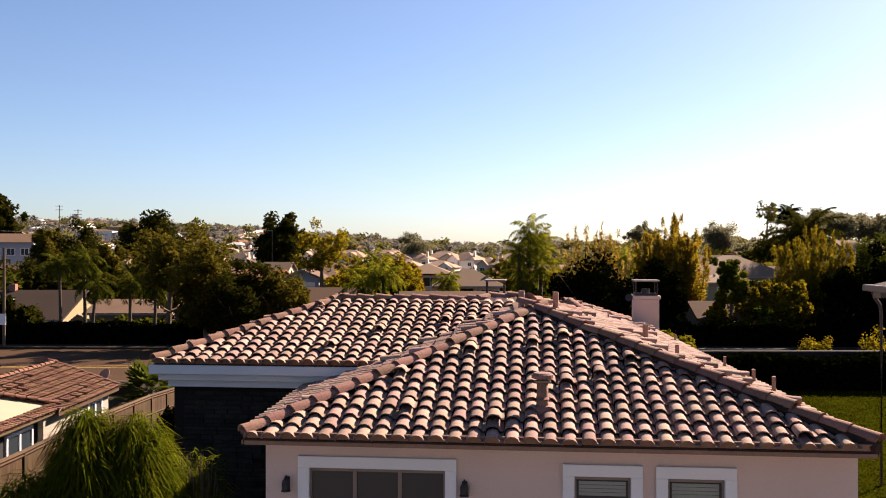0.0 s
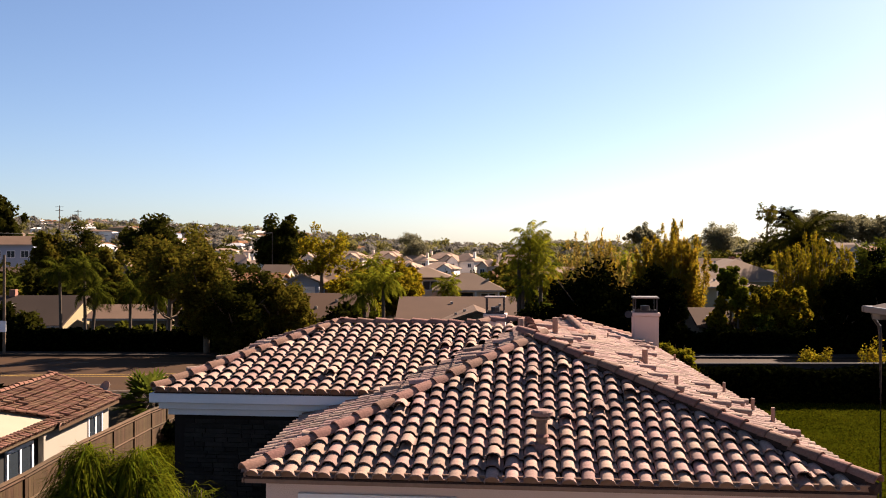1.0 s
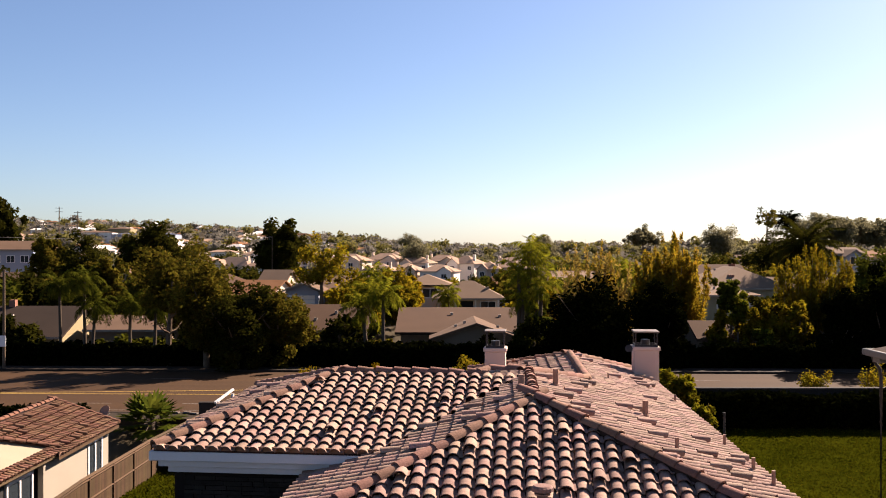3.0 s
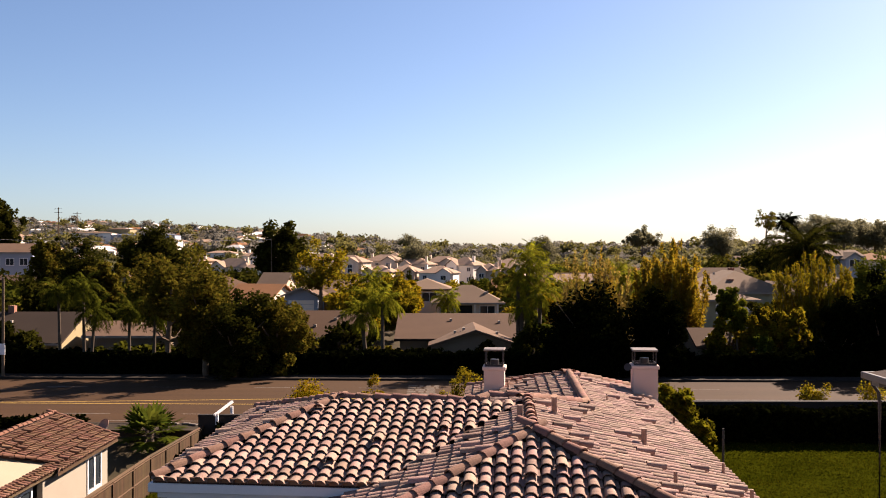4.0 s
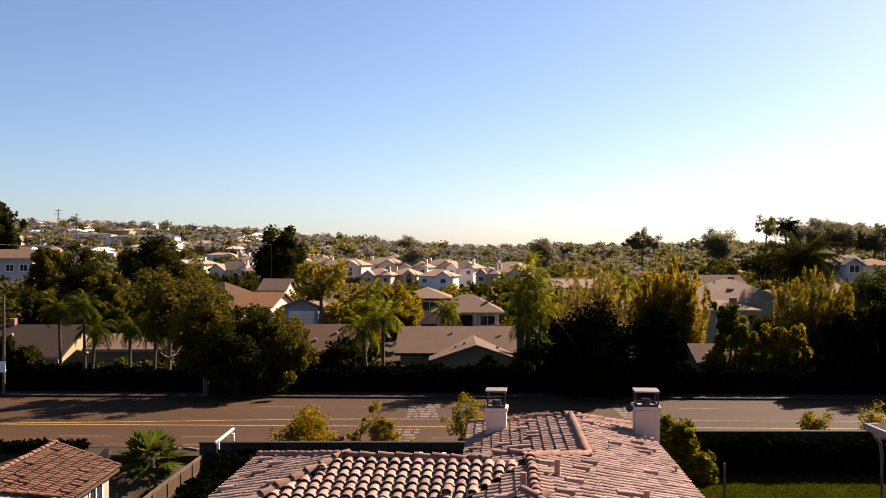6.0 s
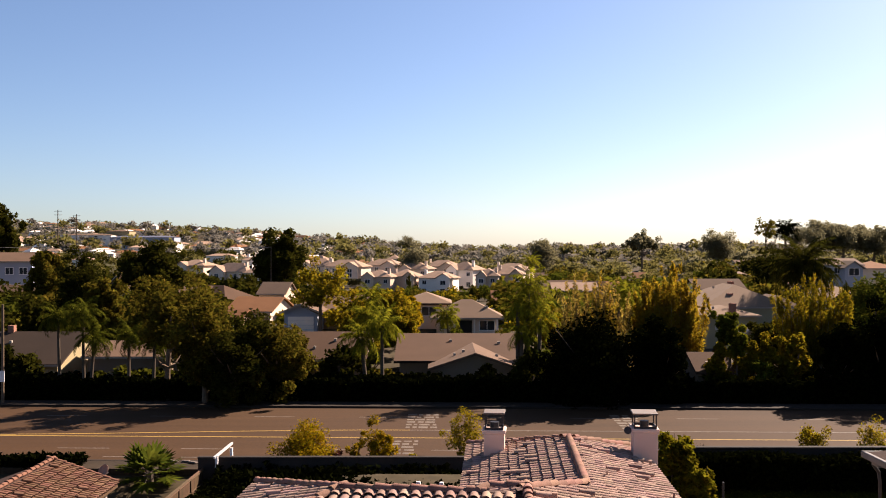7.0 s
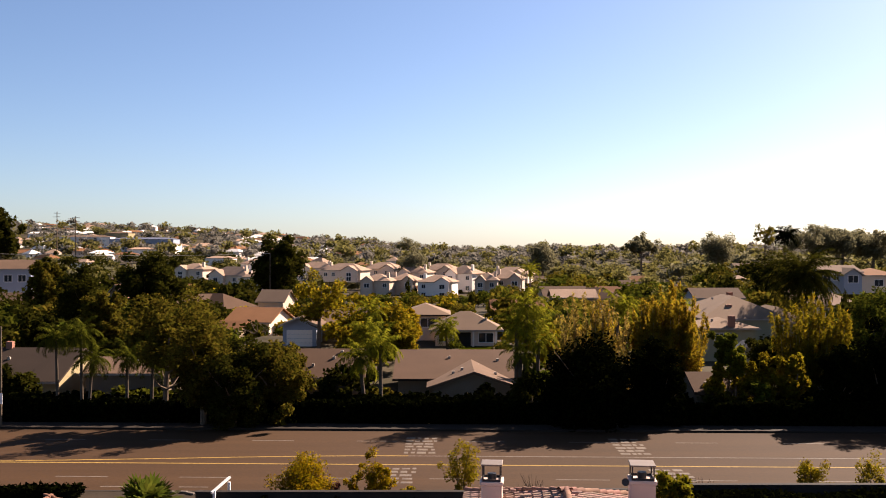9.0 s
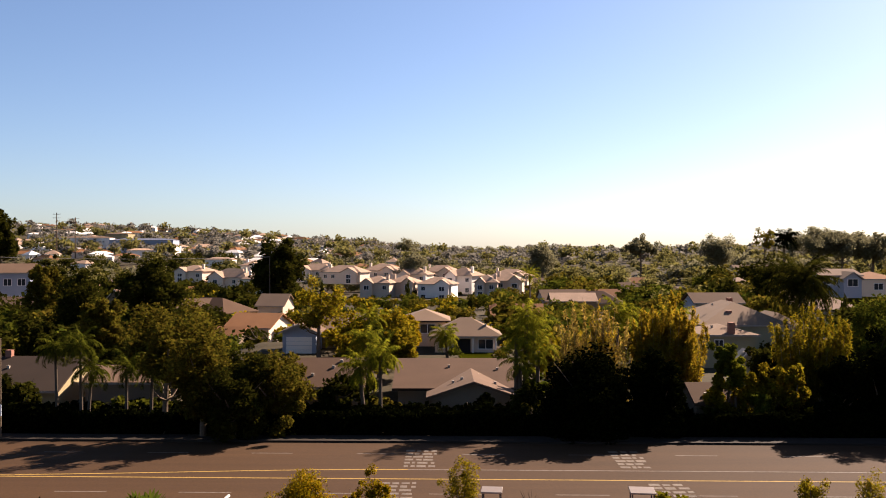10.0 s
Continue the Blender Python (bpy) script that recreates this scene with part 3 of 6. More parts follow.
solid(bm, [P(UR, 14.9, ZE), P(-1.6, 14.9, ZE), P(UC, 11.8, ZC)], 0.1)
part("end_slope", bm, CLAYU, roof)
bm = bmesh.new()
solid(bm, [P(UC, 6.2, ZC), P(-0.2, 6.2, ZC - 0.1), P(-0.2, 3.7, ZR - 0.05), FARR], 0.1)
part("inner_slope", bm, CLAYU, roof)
up_z = Vector((0, 0, 0.02))
cap_row(roof, P(UL, VF, ZE) + up_z, TOP, seed=2)
cap_row(roof, P(UR, VF, ZE) + 3 * up_z, TOP + 2 * up_z, seed=3)
part("hip_mortar", tube(bmesh.new(), [P(UR, VF, ZE) + 2 * up_z, TOP + up_z], [0.085, 0.085], 6), CLAYU, roof)
cap_row(roof, TOP + up_z, FARR + up_z, seed=4)
cap_row(roof, P(-6.97, WF, WE) + up_z, WRL, seed=5)
cap_row(roof, P(-7.0, WBK, WE) + up_z, WRL, seed=6)
cap_row(roof, WRL, P(-1.1, 3.3, ZR - 0.02), seed=7)
cap_row(roof, P(-1.08, 3.28, ZR - 0.02), P(-0.86, 3.6, ZR + 0.06), seed=8)
cap_row(roof, P(-0.84, 3.62, ZR + 0.03), P(-0.1, 3.7, ZR + 0.03), seed=9)
cap_row(roof, P(UC, 6.2, ZC) + up_z, FARR, seed=11)
cap_row(roof, P(UC, 11.7, ZC) + up_z, P(UC, 6.2, ZC) + up_z, seed=12)
cap_row(roof, P(UR, 14.9, ZE) + up_z, P(UC, 11.8, ZC), seed=13)
cap_row(roof, P(-1.6, 14.9, ZE) + up_z, P(UC, 11.8, ZC), seed=14)


def chimney(x, y, w, d, z0, z1, ztop, label):
    """A stuccoed stack with a collar and a metal spark box on four legs with a flat lid."""
    c = thing("chimney", Matrix.Translation((x, y, 0)) @ Matrix.Rotation(TH, 4, "Z"), label, "chimney")
    boxed("shaft", (-w / 2, w / 2, 0, d, z0, z1 - 0.12), STUCCO, c, bevel=0.015)
    boxed("collar", (-w / 2 - 0.045, w / 2 + 0.045, -0.045, d + 0.045, z1 - 0.12, z1), STUCCO, c, bevel=0.02)
    i = w / 2 - 0.05
    for sx in (-i, i):
        for sy in (0.05, d - 0.05):
            boxed("leg", (sx - 0.02, sx + 0.02, sy - 0.02, sy + 0.02, z1, ztop - 0.05), METALD, c)
    bm = bmesh.new()
    box(bm, -i, i, 0.04, 0.06, z1, z1 + 0.07)
    box(bm, -i, i, d - 0.06, d - 0.04, z1, z1 + 0.07)
    box(bm, -i - 0.01, -i + 0.01, 0.06, d - 0.06, z1, z1 + 0.07)
    box(bm, i - 0.01, i + 0.01, 0.06, d - 0.06, z1, z1 + 0.07)
    part("base_band", bm, METALD, c)
    part("flue", tube(bmesh.new(), [(0, d / 2, z1 - 0.05), (0, d / 2, z1 + 0.2)], [0.14, 0.14], 12), METALD, c)
    boxed("lid", (-w / 2 - 0.01, w / 2 + 0.01, -0.01, d + 0.01, ztop - 0.05, ztop), METALL, c, "pale sheet-metal lid", 0.008)
    return c


chimney(6.32, 28.8, 0.76, 0.8, 2.6, 4.45, 4.93, "pink stucco chimney with a metal spark box, rising through the tiles")
cowl = thing("wall_dish", Matrix.Translation((5.80, 28.95, 4.38)), "small dark round dish fixed beside the chimney", "dish")
part("bracket", tube(bmesh.new(), [(0.16, 0.05, -0.05), (0.0, 0.02, 0.0)], [0.02, 0.02], 6), METALD, cowl)
part("disc", tube(bmesh.new(), [(0.03, 0.06, -0.02), (0.0, 0.0, 0.0), (-0.01, -0.03, 0.01)], [0.03, 0.09, 0.12], 14), METALD, cowl)
chimney(1.62, 28.9, 0.64, 0.7, 2.0, 4.40, 4.94, "narrow pink stucco chimney with a metal spark box")


def right_z(u):
    return ZR - KR * u


def roof_pipe(u, v, z, top, r=0.045):
    p = H(u, v, z)
    c = thing("vent_pipe", Matrix.Translation(p), "brown painted plumbing vent pipe standing on the roof tiles", "vent pipe", "pipes on the roof")
    part("pipe", tube(bmesh.new(), [(0, 0, -0.08), (0, 0, top)], [r, r], 10), PIPE, c, smooth=False)
    part("flashing", tube(bmesh.new(), [(0, 0, -0.05), (0, 0, 0.10)], [r * 2.2, r * 1.15], 10), PIPE, c)


for u, v, top, r in ((0.53, 2.5, 0.40, 0.06), (2.39, 2.75, 0.38, 0.06), (2.39, -0.62, 0.30, 0.035), (3.95, 2.6, 0.28, 0.03), (3.93, 0.4, 0.3, 0.035), (3.98, -0.65, 0.33, 0.035), (3.98, 8.0, 0.25, 0.03), (2.24, 7.9, 0.2, 0.02)):
    roof_pipe(u - SHEAR * v, v, right_z(u) + 0.03, top, r)
roof_pipe(-0.26, 0.9, ZR - 0.08, 0.42, 0.06)

for u in (-2.75, -2.2):
    c = thing("vent_pipe", Matrix.Translation(H(u, 5.0, WE + 0.45)), "short white vent pipe behind the ridge", "vent pipe", "pipes on the roof")
    part("pipe", tube(bmesh.new(), [(0, 0, -0.2), (0, 0, 0.24)], [0.04, 0.04], 10), WHITE, c)
    part("hood", tube(bmesh.new(), [(0, 0, 0.22), (0, 0, 0.28)], [0.06, 0.05], 10), WHITE, c)
vent = thing("roof_vent", Matrix.Translation(H(0.13, -3.65, ZE + (ZR - ZE) * (VF + 3.65) / VF + 0.03)), "clay-coloured roof vent with a wide cap on the tiles", "roof vent")
part("riser", tube(bmesh.new(), [(0, 0, -0.1), (0, 0, 0.12), (0, 0, 0.46)], [0.10, 0.085, 0.078], 12), CAPM, vent, smooth=True)
part("foot", tube(bmesh.new(), [(0, 0.02, -0.12), (0, 0.0, 0.05), (0, 0.0, 0.16), (0, 0, 0.2)], [0.17, 0.145, 0.10, 0.082], 14), CAPM, vent, smooth=True)
part("collar", tube(bmesh.new(), [(0, 0, 0.40), (0, 0, 0.425)], [0.115, 0.115], 14), CLAY, vent)
part("cap", tube(bmesh.new(), [(0, 0, 0.45), (0, 0, 0.455), (0, 0, 0.505), (0, 0, 0.53), (0, 0, 0.535)], [0.09, 0.155, 0.155, 0.12, 0.02], 16), CLAY, vent)


def wall_light(u):
    c = thing("wall_light", HOUSE @ Matrix.Translation((u, wv, 2.63)) @ Matrix.Scale(0.74, 4), "dark bronze outdoor lantern on the pink stucco wall", "wall light", "lights on the front wall")
    boxed("back_plate", (-0.05, 0.05, -0.03, 0.0, -0.12, 0.12), METALD, c)
    part("lantern", tube(bmesh.new(), [(0, -0.11, -0.12), (0, -0.11, -0.10), (0, -0.11, 0.02), (0, -0.10, 0.07), (0, -0.08, 0.11)], [0.05, 0.075, 0.08, 0.065, 0.02], 12), METALD, c)
    part("rim", tube(bmesh.new(), [(0, -0.11, -0.135), (0, -0.11, -0.115)], [0.09, 0.085], 12), METALD, c)
    part("arm", tube(bmesh.new(), [(0, -0.02, 0.06), (0, -0.08, 0.16), (0, -0.13, 0.13)], [0.012] * 3, 6), METALD, c)


wall_light(-3.42)
wall_light(-0.93)

# ---- the neighbour's tiled house, lower down the slope ----
nb = thing("neighbour_house", Matrix.Identity(4), "cream stucco single-storey house with a terracotta tile roof", "house")
nroof = thing("roof", Matrix.Identity(4), "brown-red tile gable roof", "")
nroof.parent = nb
NX, NR = -13.85, -16.65
boxed("side_wall_far", (NX - 0.55, NX - 0.35, 38.65, 39.2, -2.8, 0.0), NWALL, nb)
boxed("side_wall_mid", (NX - 0.55, NX - 0.35, 33.0, 37.1, -2.8, 0.0), NWALL, nb)
boxed("side_wall_sill", (NX - 0.55, NX - 0.35, 37.1, 38.65, -2.8, -1.75), NWALL, nb)
boxed("side_wall_near", (NX - 0.85, NX - 0.65, 20.0, 29.9, -2.8, 0.0), NWALL, nb)
# The recess's shade is put into the wall's dark colour.
boxed("recess_wall", (NX - 0.85, NX - 0.65, 29.9, 33.5, -2.8, 0.0), SHADEFILL, nb)
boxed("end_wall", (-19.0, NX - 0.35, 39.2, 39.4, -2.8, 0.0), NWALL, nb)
boxed("inner_back", (NX - 1.0, NX - 0.9, 36.5, 39.1, -2.8, 0.0), SHADEFILL, nb)
bm = bmesh.new()
for p in ((-19.4, 39.4, 0), (NX - 0.35, 39.4, 0.02), (NR, 39.4, 0.98)):
    bm.verts.new(p)
bm.verts.ensure_lookup_table()
bm.faces.new(bm.verts[:])
part("gable", bm, NWALL, nb)


def side_window(parent, x, y0, y1, z0, z1, panes=2):
    """A white window in a wall that faces +x."""
    w = thing("window", Matrix.Identity(4), "", "")
    w.parent = parent
    bm = bmesh.new()
    t = 0.11
    box(bm, x - 0.03, x + 0.05, y0, y1, z1 - t, z1)
    box(bm, x - 0.03, x + 0.05, y0, y1, z0, z0 + t)
    for i in range(panes + 1):
        c = y0 + t / 2 + (y1 - y0 - t) * i / panes
        box(bm, x - 0.03, x + 0.05, c - t / 2, c + t / 2, z0 + t, z1 - t)
    part("window_frame", bm, WHITE, w, "white window frame")
    for i in range(panes):
        a0, a1 = y0 + (y1 - y0) * i / panes, y0 + (y1 - y0) * (i + 1) / panes
        boxed("pane", (x - 0.01, x, a0 + 0.05, a1 - 0.05, z0 + 0.05, z1 - 0.05), GLASS, w)


side_window(nb, NX - 0.36, 37.1, 38.65, -1.75, -0.25)
side_window(nb, NX - 0.62, 30.7, 32.7, -2.4, -0.3)
tile_plane(nroof, [V((NX, 33.5, 0.02)), V((NX, 39.7, 0.02)), V((NR, 39.7, 1.02)), V((NR, 32.2, 1.02)), V((NX - 0.45, 34.3, 0.18))], 21, col=0.25, row=0.36, material=NCLAY)
tile_plane(nroof, [V((NX - 0.45, 18.0, 0.02)), V((NX - 0.2, 34.2, 0.02)), V((NX - 0.64, 34.2, 0.19)), V((NX - 0.89, 18.0, 0.19))], 22, col=0.25, row=0.3, material=NCLAY)
bm = bmesh.new()
solid(bm, [V((-19.4, 39.7, 0.02)), V((-19.4, 18, 0.02)), V((NR, 18, 1.02)), V((NR, 39.7, 1.02))], 0.12)
part("far_slope", bm, CLAYU, nroof)
bm = bmesh.new()
solid(bm, [V((NX - 0.9, 18.0, 0.16)), V((NX - 0.6, 34.25, 0.14)), V((NR, 32.3, 0.88)), V((-18.0, 31.2, 1.22)), V((-18.0, 18.0, 1.22))], 0.1)
part("coated_roof", bm, COAT, nroof, "cream-coated plain roof slope")
NCAP_ME = CAP_ME.copy()
NCAP_ME.materials[0] = NCLAY
cap_row(nroof, (NX - 0.4, 34.34, 0.16), (NR, 32.24, 1.0), seed=31, size=0.8, me=NCAP_ME)
cap_row(nroof, (NR, 32.3, 1.02), (NR, 39.6, 1.02), seed=32, me=NCAP_ME)
cap_row(nroof, (NX, 39.7, 0.02), (NR, 39.7, 1.02), seed=33, me=NCAP_ME)
boxed("eave_board", (NX - 0.02, NX + 0.0, 33.5, 39.7, -0.14, -0.02), WOOD, nroof)
part("eave_board", tube(bmesh.new(), [(NX - 0.46, 18.0, -0.07), (NX - 0.21, 34.1, -0.07)], [0.06, 0.06], 4), WOOD, nroof)

dish = thing("satellite_dish", Matrix.Translation((-14.55, 40.0, -0.25)), "grey satellite dish on a short mast at the gable end", "satellite dish")
part("mast", tube(bmesh.new(), [(0, -0.6, 0.1), (0, -0.1, 0.3), (0, 0, 0.62)], [0.025] * 3, 8), METALD, dish)
bm = bmesh.new()
rings = [[bm.verts.new(pose(0, 0.02, 0.72, 60, 0, -30) @ Vector((r0 * math.cos(k * math.pi / 8), r0 * math.sin(k * math.pi / 8), 0.9 * r0 * r0 - dz))) for k in range(16)] for r0, dz in ((0.04, 0), (0.16, 0), (0.28, 0), (0.28, 0.015), (0.04, 0.015))]
for q0, q1 in zip(rings, rings[1:]):
    for k in range(16):
        bm.faces.new((q0[k], q0[(k + 1) % 16], q1[(k + 1) % 16], q1[k]))
bm.faces.new(rings[0][::-1])
bm.faces.new(rings[-1])
part("reflector", bm, PIPE, dish, "grey dished reflector")
part("feed_arm", tube(bmesh.new(), [(0, 0, 0.5), (0.1, 0.3, 0.62)], [0.012, 0.012], 6), METALD, dish)

# ---- fence ----
FENCE = [(14.0, -9.10, 1.60), (21.3, -9.63, 1.22), (25.4, -9.92, 1.10), (33.0, -10.45, 0.64), (40.0, -10.94, 0.05), (44.5, -11.26, -0.34)]


def fence_at(y):
    ys = [p[0] for p in FENCE]
    return float(np.interp(y, ys, [p[1] for p in FENCE])), float(np.interp(y, ys, [p[2] for p in FENCE]))


fence = thing("wooden_fence", Matrix.Identity(4), "weathered brown board fence stepping down the slope", "fence")
PLANK = bpy.data.meshes.new("plank")
bm = box(bmesh.new(), -0.010, 0.010, -0.055, 0.055, -1.6, 0.0, 0.005)
bm.to_mesh(PLANK)
bm.free()
PLANK.materials.append(WOOD)
POST = bpy.data.meshes.new("post")
bm = box(bmesh.new(), -0.04, 0.04, -0.04, 0.04, -1.75, 0.02, 0.008)
bm.to_mesh(POST)
bm.free()
POST.materials.append(WOOD)
rg = rng(40)
y = 14.0
i = 0
while y < 44.5:
    x, z = fence_at(y)
    ob = new("plank", PLANK)
    ob.parent = fence
    ob.matrix_basis = Matrix.Translation((x, y, z + 0.012 * rg.normal())) @ Matrix.Rotation(radians(-6 + 0.8 * rg.normal()), 4, "Z") @ Matrix.Rotation(radians(0.5) * rg.normal(), 4, "X")
    if i % 16 == 0:
        ob = new("post", POST)
        ob.parent = fence
        ob.matrix_basis = Matrix.Translation((x + 0.015, y + 0.074, z))
    y += 0.150
    i += 1
for (y0, x0, z0), (y1, x1, z1) in zip(FENCE, FENCE[1:]):
    for dz, r in ((-0.05, 0.035), (-0.62, 0.035), (-1.42, 0.035)):
        bm = tube(bmesh.new(), [(x0 + 0.03, y0, z0 + dz), (x1 + 0.03, y1, z1 + dz)], [r, r], 4)
        part("rail", bm, WOOD, fence)
    part("cap_rail", tube(bmesh.new(), [(x0 + 0.02, y0, z0 + 0.03), (x1 + 0.02, y1, z1 + 0.03)], [0.06, 0.06], 4), WOOD, fence)

# ---- garden walls along the road ----
bm = bmesh.new()
box(bm, -11.4, 3.6, 43.4, 43.65, -2.2, 0.25)
box(bm, -11.42, 3.62, 43.36, 43.69, 0.25, 0.32, 0.01)
tagged(part("garden_wall_left", bm, WALLM), "dark block wall between the garden and the road", "wall", kind="structure")
bm = bmesh.new()
box(bm, 9.5, 60.0, 40.0, 40.25, -1.6, 1.42)
box(bm, 9.48, 60.0, 39.96, 40.29, 1.42, 1.5, 0.01)
tagged(part("garden_wall_right", bm, WALLM), "dark block wall behind the lawn", "wall", kind="structure")
bm = bmesh.new()
box(bm, 3.62, 9.48, 41.5, 41.75, -1.8, 0.9)
tagged(part("garden_wall_middle", bm, WALLM), "dark block wall behind the house", "wall", kind="structure")

# ---- eave corner of the house on the other side ----
GUTTER = mat("grey_white_gutter_paint", (0.15, 0.135, 0.12), 0.6, 0.08, 2, 20, 0.1)
rh = thing("side_house", Matrix.Translation((10.55, 23.0, 0)), "white-trimmed corner of the next house with a gutter and downpipe", "house")
boxed("wall", (0.75, 6.0, -8.0, -0.4, -0.3, 4.75), STUCCO, rh)
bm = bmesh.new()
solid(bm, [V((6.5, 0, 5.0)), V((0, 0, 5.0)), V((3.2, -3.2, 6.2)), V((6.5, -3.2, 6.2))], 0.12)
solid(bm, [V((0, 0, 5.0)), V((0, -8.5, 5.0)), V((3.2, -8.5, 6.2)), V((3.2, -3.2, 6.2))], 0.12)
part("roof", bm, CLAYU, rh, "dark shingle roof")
boxed("gutter", (-0.12, 6.5, 0.0, 0.12, 4.86, 5.02), GUTTER, rh, "grey-white gutter", 0.02)
boxed("side_gutter", (-0.12, 0.0, -8.5, -0.002, 4.86, 5.02), GUTTER, rh, "grey-white gutter", 0.02)
boxed("fascia", (0.1, 6.5, -0.39, -0.01, 4.70, 4.85), GUTTER, rh)
part("downpipe", tube(bmesh.new(), [(0.12, 0.05, 4.86), (0.14, 0.0, 4.7), (0.26, -0.03, 4.52), (0.28, -0.05, 4.3), (0.28, -0.05, -0.2)], [0.045] * 5, 8), METALD, rh, "dark downpipe")

# ---- posts and poles ----
gp = thing("garden_post", Matrix.Translation((10.3, 34.0, 0)), "thin dark garden post on the lawn", "post")
part("shaft", tube(bmesh.new(), [(0, 0, -0.2), (0, 0, 1.5)], [0.05, 0.045], 8), METALD, gp)
up = thing("utility_pole", Matrix.Translation((-31.95, 67.6, ROAD_Z)), "weathered wooden utility pole with a white sign", "pole")
part("shaft", tube(bmesh.new(), [(0, 0, -0.3), (0, 0, 7.3)], [0.12, 0.09], 10), BARK, up)
boxed("sign", (-0.22, 0.22, -0.2, -0.16, 1.7, 2.5), WHITE, up, "white sign plate")
fp = thing("road_sign_post", Matrix.Translation((12.8, 67.3, ROAD_Z)), "thin pale metal post on the far pavement", "post")
part("shaft", tube(bmesh.new(), [(0, 0, 0), (0, 0, 1.7)], [0.04, 0.035], 8), METALL, fp)

# ---- white post with a slanted arm by the wall ----
sp = thing("white_post", Matrix.Translation((-10.45, 43.1, 0)), "white timber post with a slanting arm beside the wall", "post")
boxed("upright", (-0.06, 0.06, -0.06, 0.06, -2.0, 0.45), WHITE, sp)
bm = bmesh.new()
r = bmesh.ops.create_cube(bm, size=1.0, matrix=pose(0.2, 0.45, 0.6, 18, 0, -25) @ Matrix.Diagonal((0.1, 1.4, 0.1, 1)))
part("arm", bm, WHITE, sp)
boxed("short_post", (0.42, 0.54, 0.85, 0.97, -0.5, 0.62), WHITE, sp)


# ---- plants ----
CYP = leafmat("leaf_conifer_shrub", (0.08, 0.076, 0.006), (0.19, 0.155, 0.009), 0.5)
REDLEAF = leafmat("leaf_dull_red", (0.07, 0.025, 0.02), (0.15, 0.05, 0.035), 0.4)
REED = leafmat("leaf_weeping_bamboo", (0.05, 0.066, 0.004), (0.15, 0.155, 0.010), 0.45, 0.45)
def trunk_mesh(rg, h, r, lean, limbs, reach, crown0):
    """A tapered trunk with limbs that fork up into the crown."""
    bm = bmesh.new()
    top = Vector((lean[0], lean[1], h))
    pts = [Vector((0, 0, -0.4)), Vector((lean[0] * 0.2, lean[1] * 0.2, h * 0.35)), Vector((lean[0] * 0.6, lean[1] * 0.6, h * 0.7)), top]
    tube(bm, pts, [r * 1.25, r, r * 0.8, r * 0.35], 8)
    for i in range(limbs):
        an = 2 * math.pi * (i + rg.random() * 0.6) / limbs
        f = crown0 + (0.9 - crown0) * rg.random()
        s = Vector((lean[0] * f, lean[1] * f, h * f * 0.9))
        e = s + Vector((math.cos(an) * reach * (0.5 + 0.4 * rg.random()), math.sin(an) * reach * (0.5 + 0.4 * rg.random()), reach * (0.25 + 0.5 * rg.random())))
        tube(bm, [s, s.lerp(e, 0.5) + Vector((0, 0, -0.1 * reach)), e], [r * 0.45, r * 0.3, r * 0.08], 5)
    return bm


def crown_centres(rg, n, rx, ry, rz, cz, lump=0.5):
    """Clump centres filling an uneven ellipsoid, more of them towards the outside."""
    d = rg.normal(size=(n, 3))
    d /= np.linalg.norm(d, axis=1)[:, None]
    k = (0.35 + 0.65 * rg.random((n, 1)) ** 0.6) * (1 + lump * rg.normal(size=(n, 1)) * 0.5)
    c = d * k * np.array([rx, ry, rz])
    c[:, 2] = np.maximum(c[:, 2], -0.75 * rz) + cz
    return c


def tree(x, y, top, rx, rz, material, label, name="tree", seed=0, clumps=60, per=150, leaf=0.18, trunk=0.22, group="", ry=None, z0=None, category="tree", cs=0.28):
    """A broad tree; top is its height in the plan, rx and rz its crown's half sizes."""
    rg = rng(seed)
    g = ground_z(x, y) if z0 is None else z0
    h = top - g
    t = thing(name, Matrix.Translation((x, y, g)), label, category, group)
    cz = h - rz
    part("trunk", trunk_mesh(rg, max(0.8, cz + 0.3 * rz), trunk, (rg.normal() * 0.3, rg.normal() * 0.3), 7, rx, 0.4), BARK, t)
    c = crown_centres(rg, clumps, rx * 0.82, (ry or rx) * 0.82, rz * 0.85, cz)
    v, f = leaves(rg, c, cs * min(rx, rz) * (0.7 + 0.6 * rg.random((len(c), 1))), per, leaf)
    leaf_ob("crown", v, f, material, t)
    return t


def bush(x, y, top, rx, rz, material, label, seed=0, clumps=30, per=60, leaf=0.16, name="bush", ry=None, z0=None, group=""):
    rg = rng(seed)
    g = ground_z(x, y) if z0 is None else z0
    t = thing(name, Matrix.Translation((x, y, g)), label, "bush", group)
    h = top - g
    for i in range(7):
        an = 2 * math.pi * rg.random()
        e = Vector((math.cos(an) * rx * 0.5, math.sin(an) * rx * 0.5, h * (0.55 + 0.35 * rg.random())))
        part("stem", tube(bmesh.new(), [Vector((0.05 * math.cos(an), 0.05 * math.sin(an), -0.2)), e * 0.5 + Vector((0, 0, 0.1 * h)), e], [0.03, 0.022, 0.008], 5), BARK, t)
    c = crown_centres(rg, clumps, rx * 0.8, (ry or rx) * 0.8, rz * 0.8, h - rz)
    v, f = leaves(rg, c, 0.32 * min(rx, rz) * (0.6 + 0.8 * rg.random((len(c), 1))), per, leaf)
    leaf_ob("leaves", v, f, material, t)
    return t


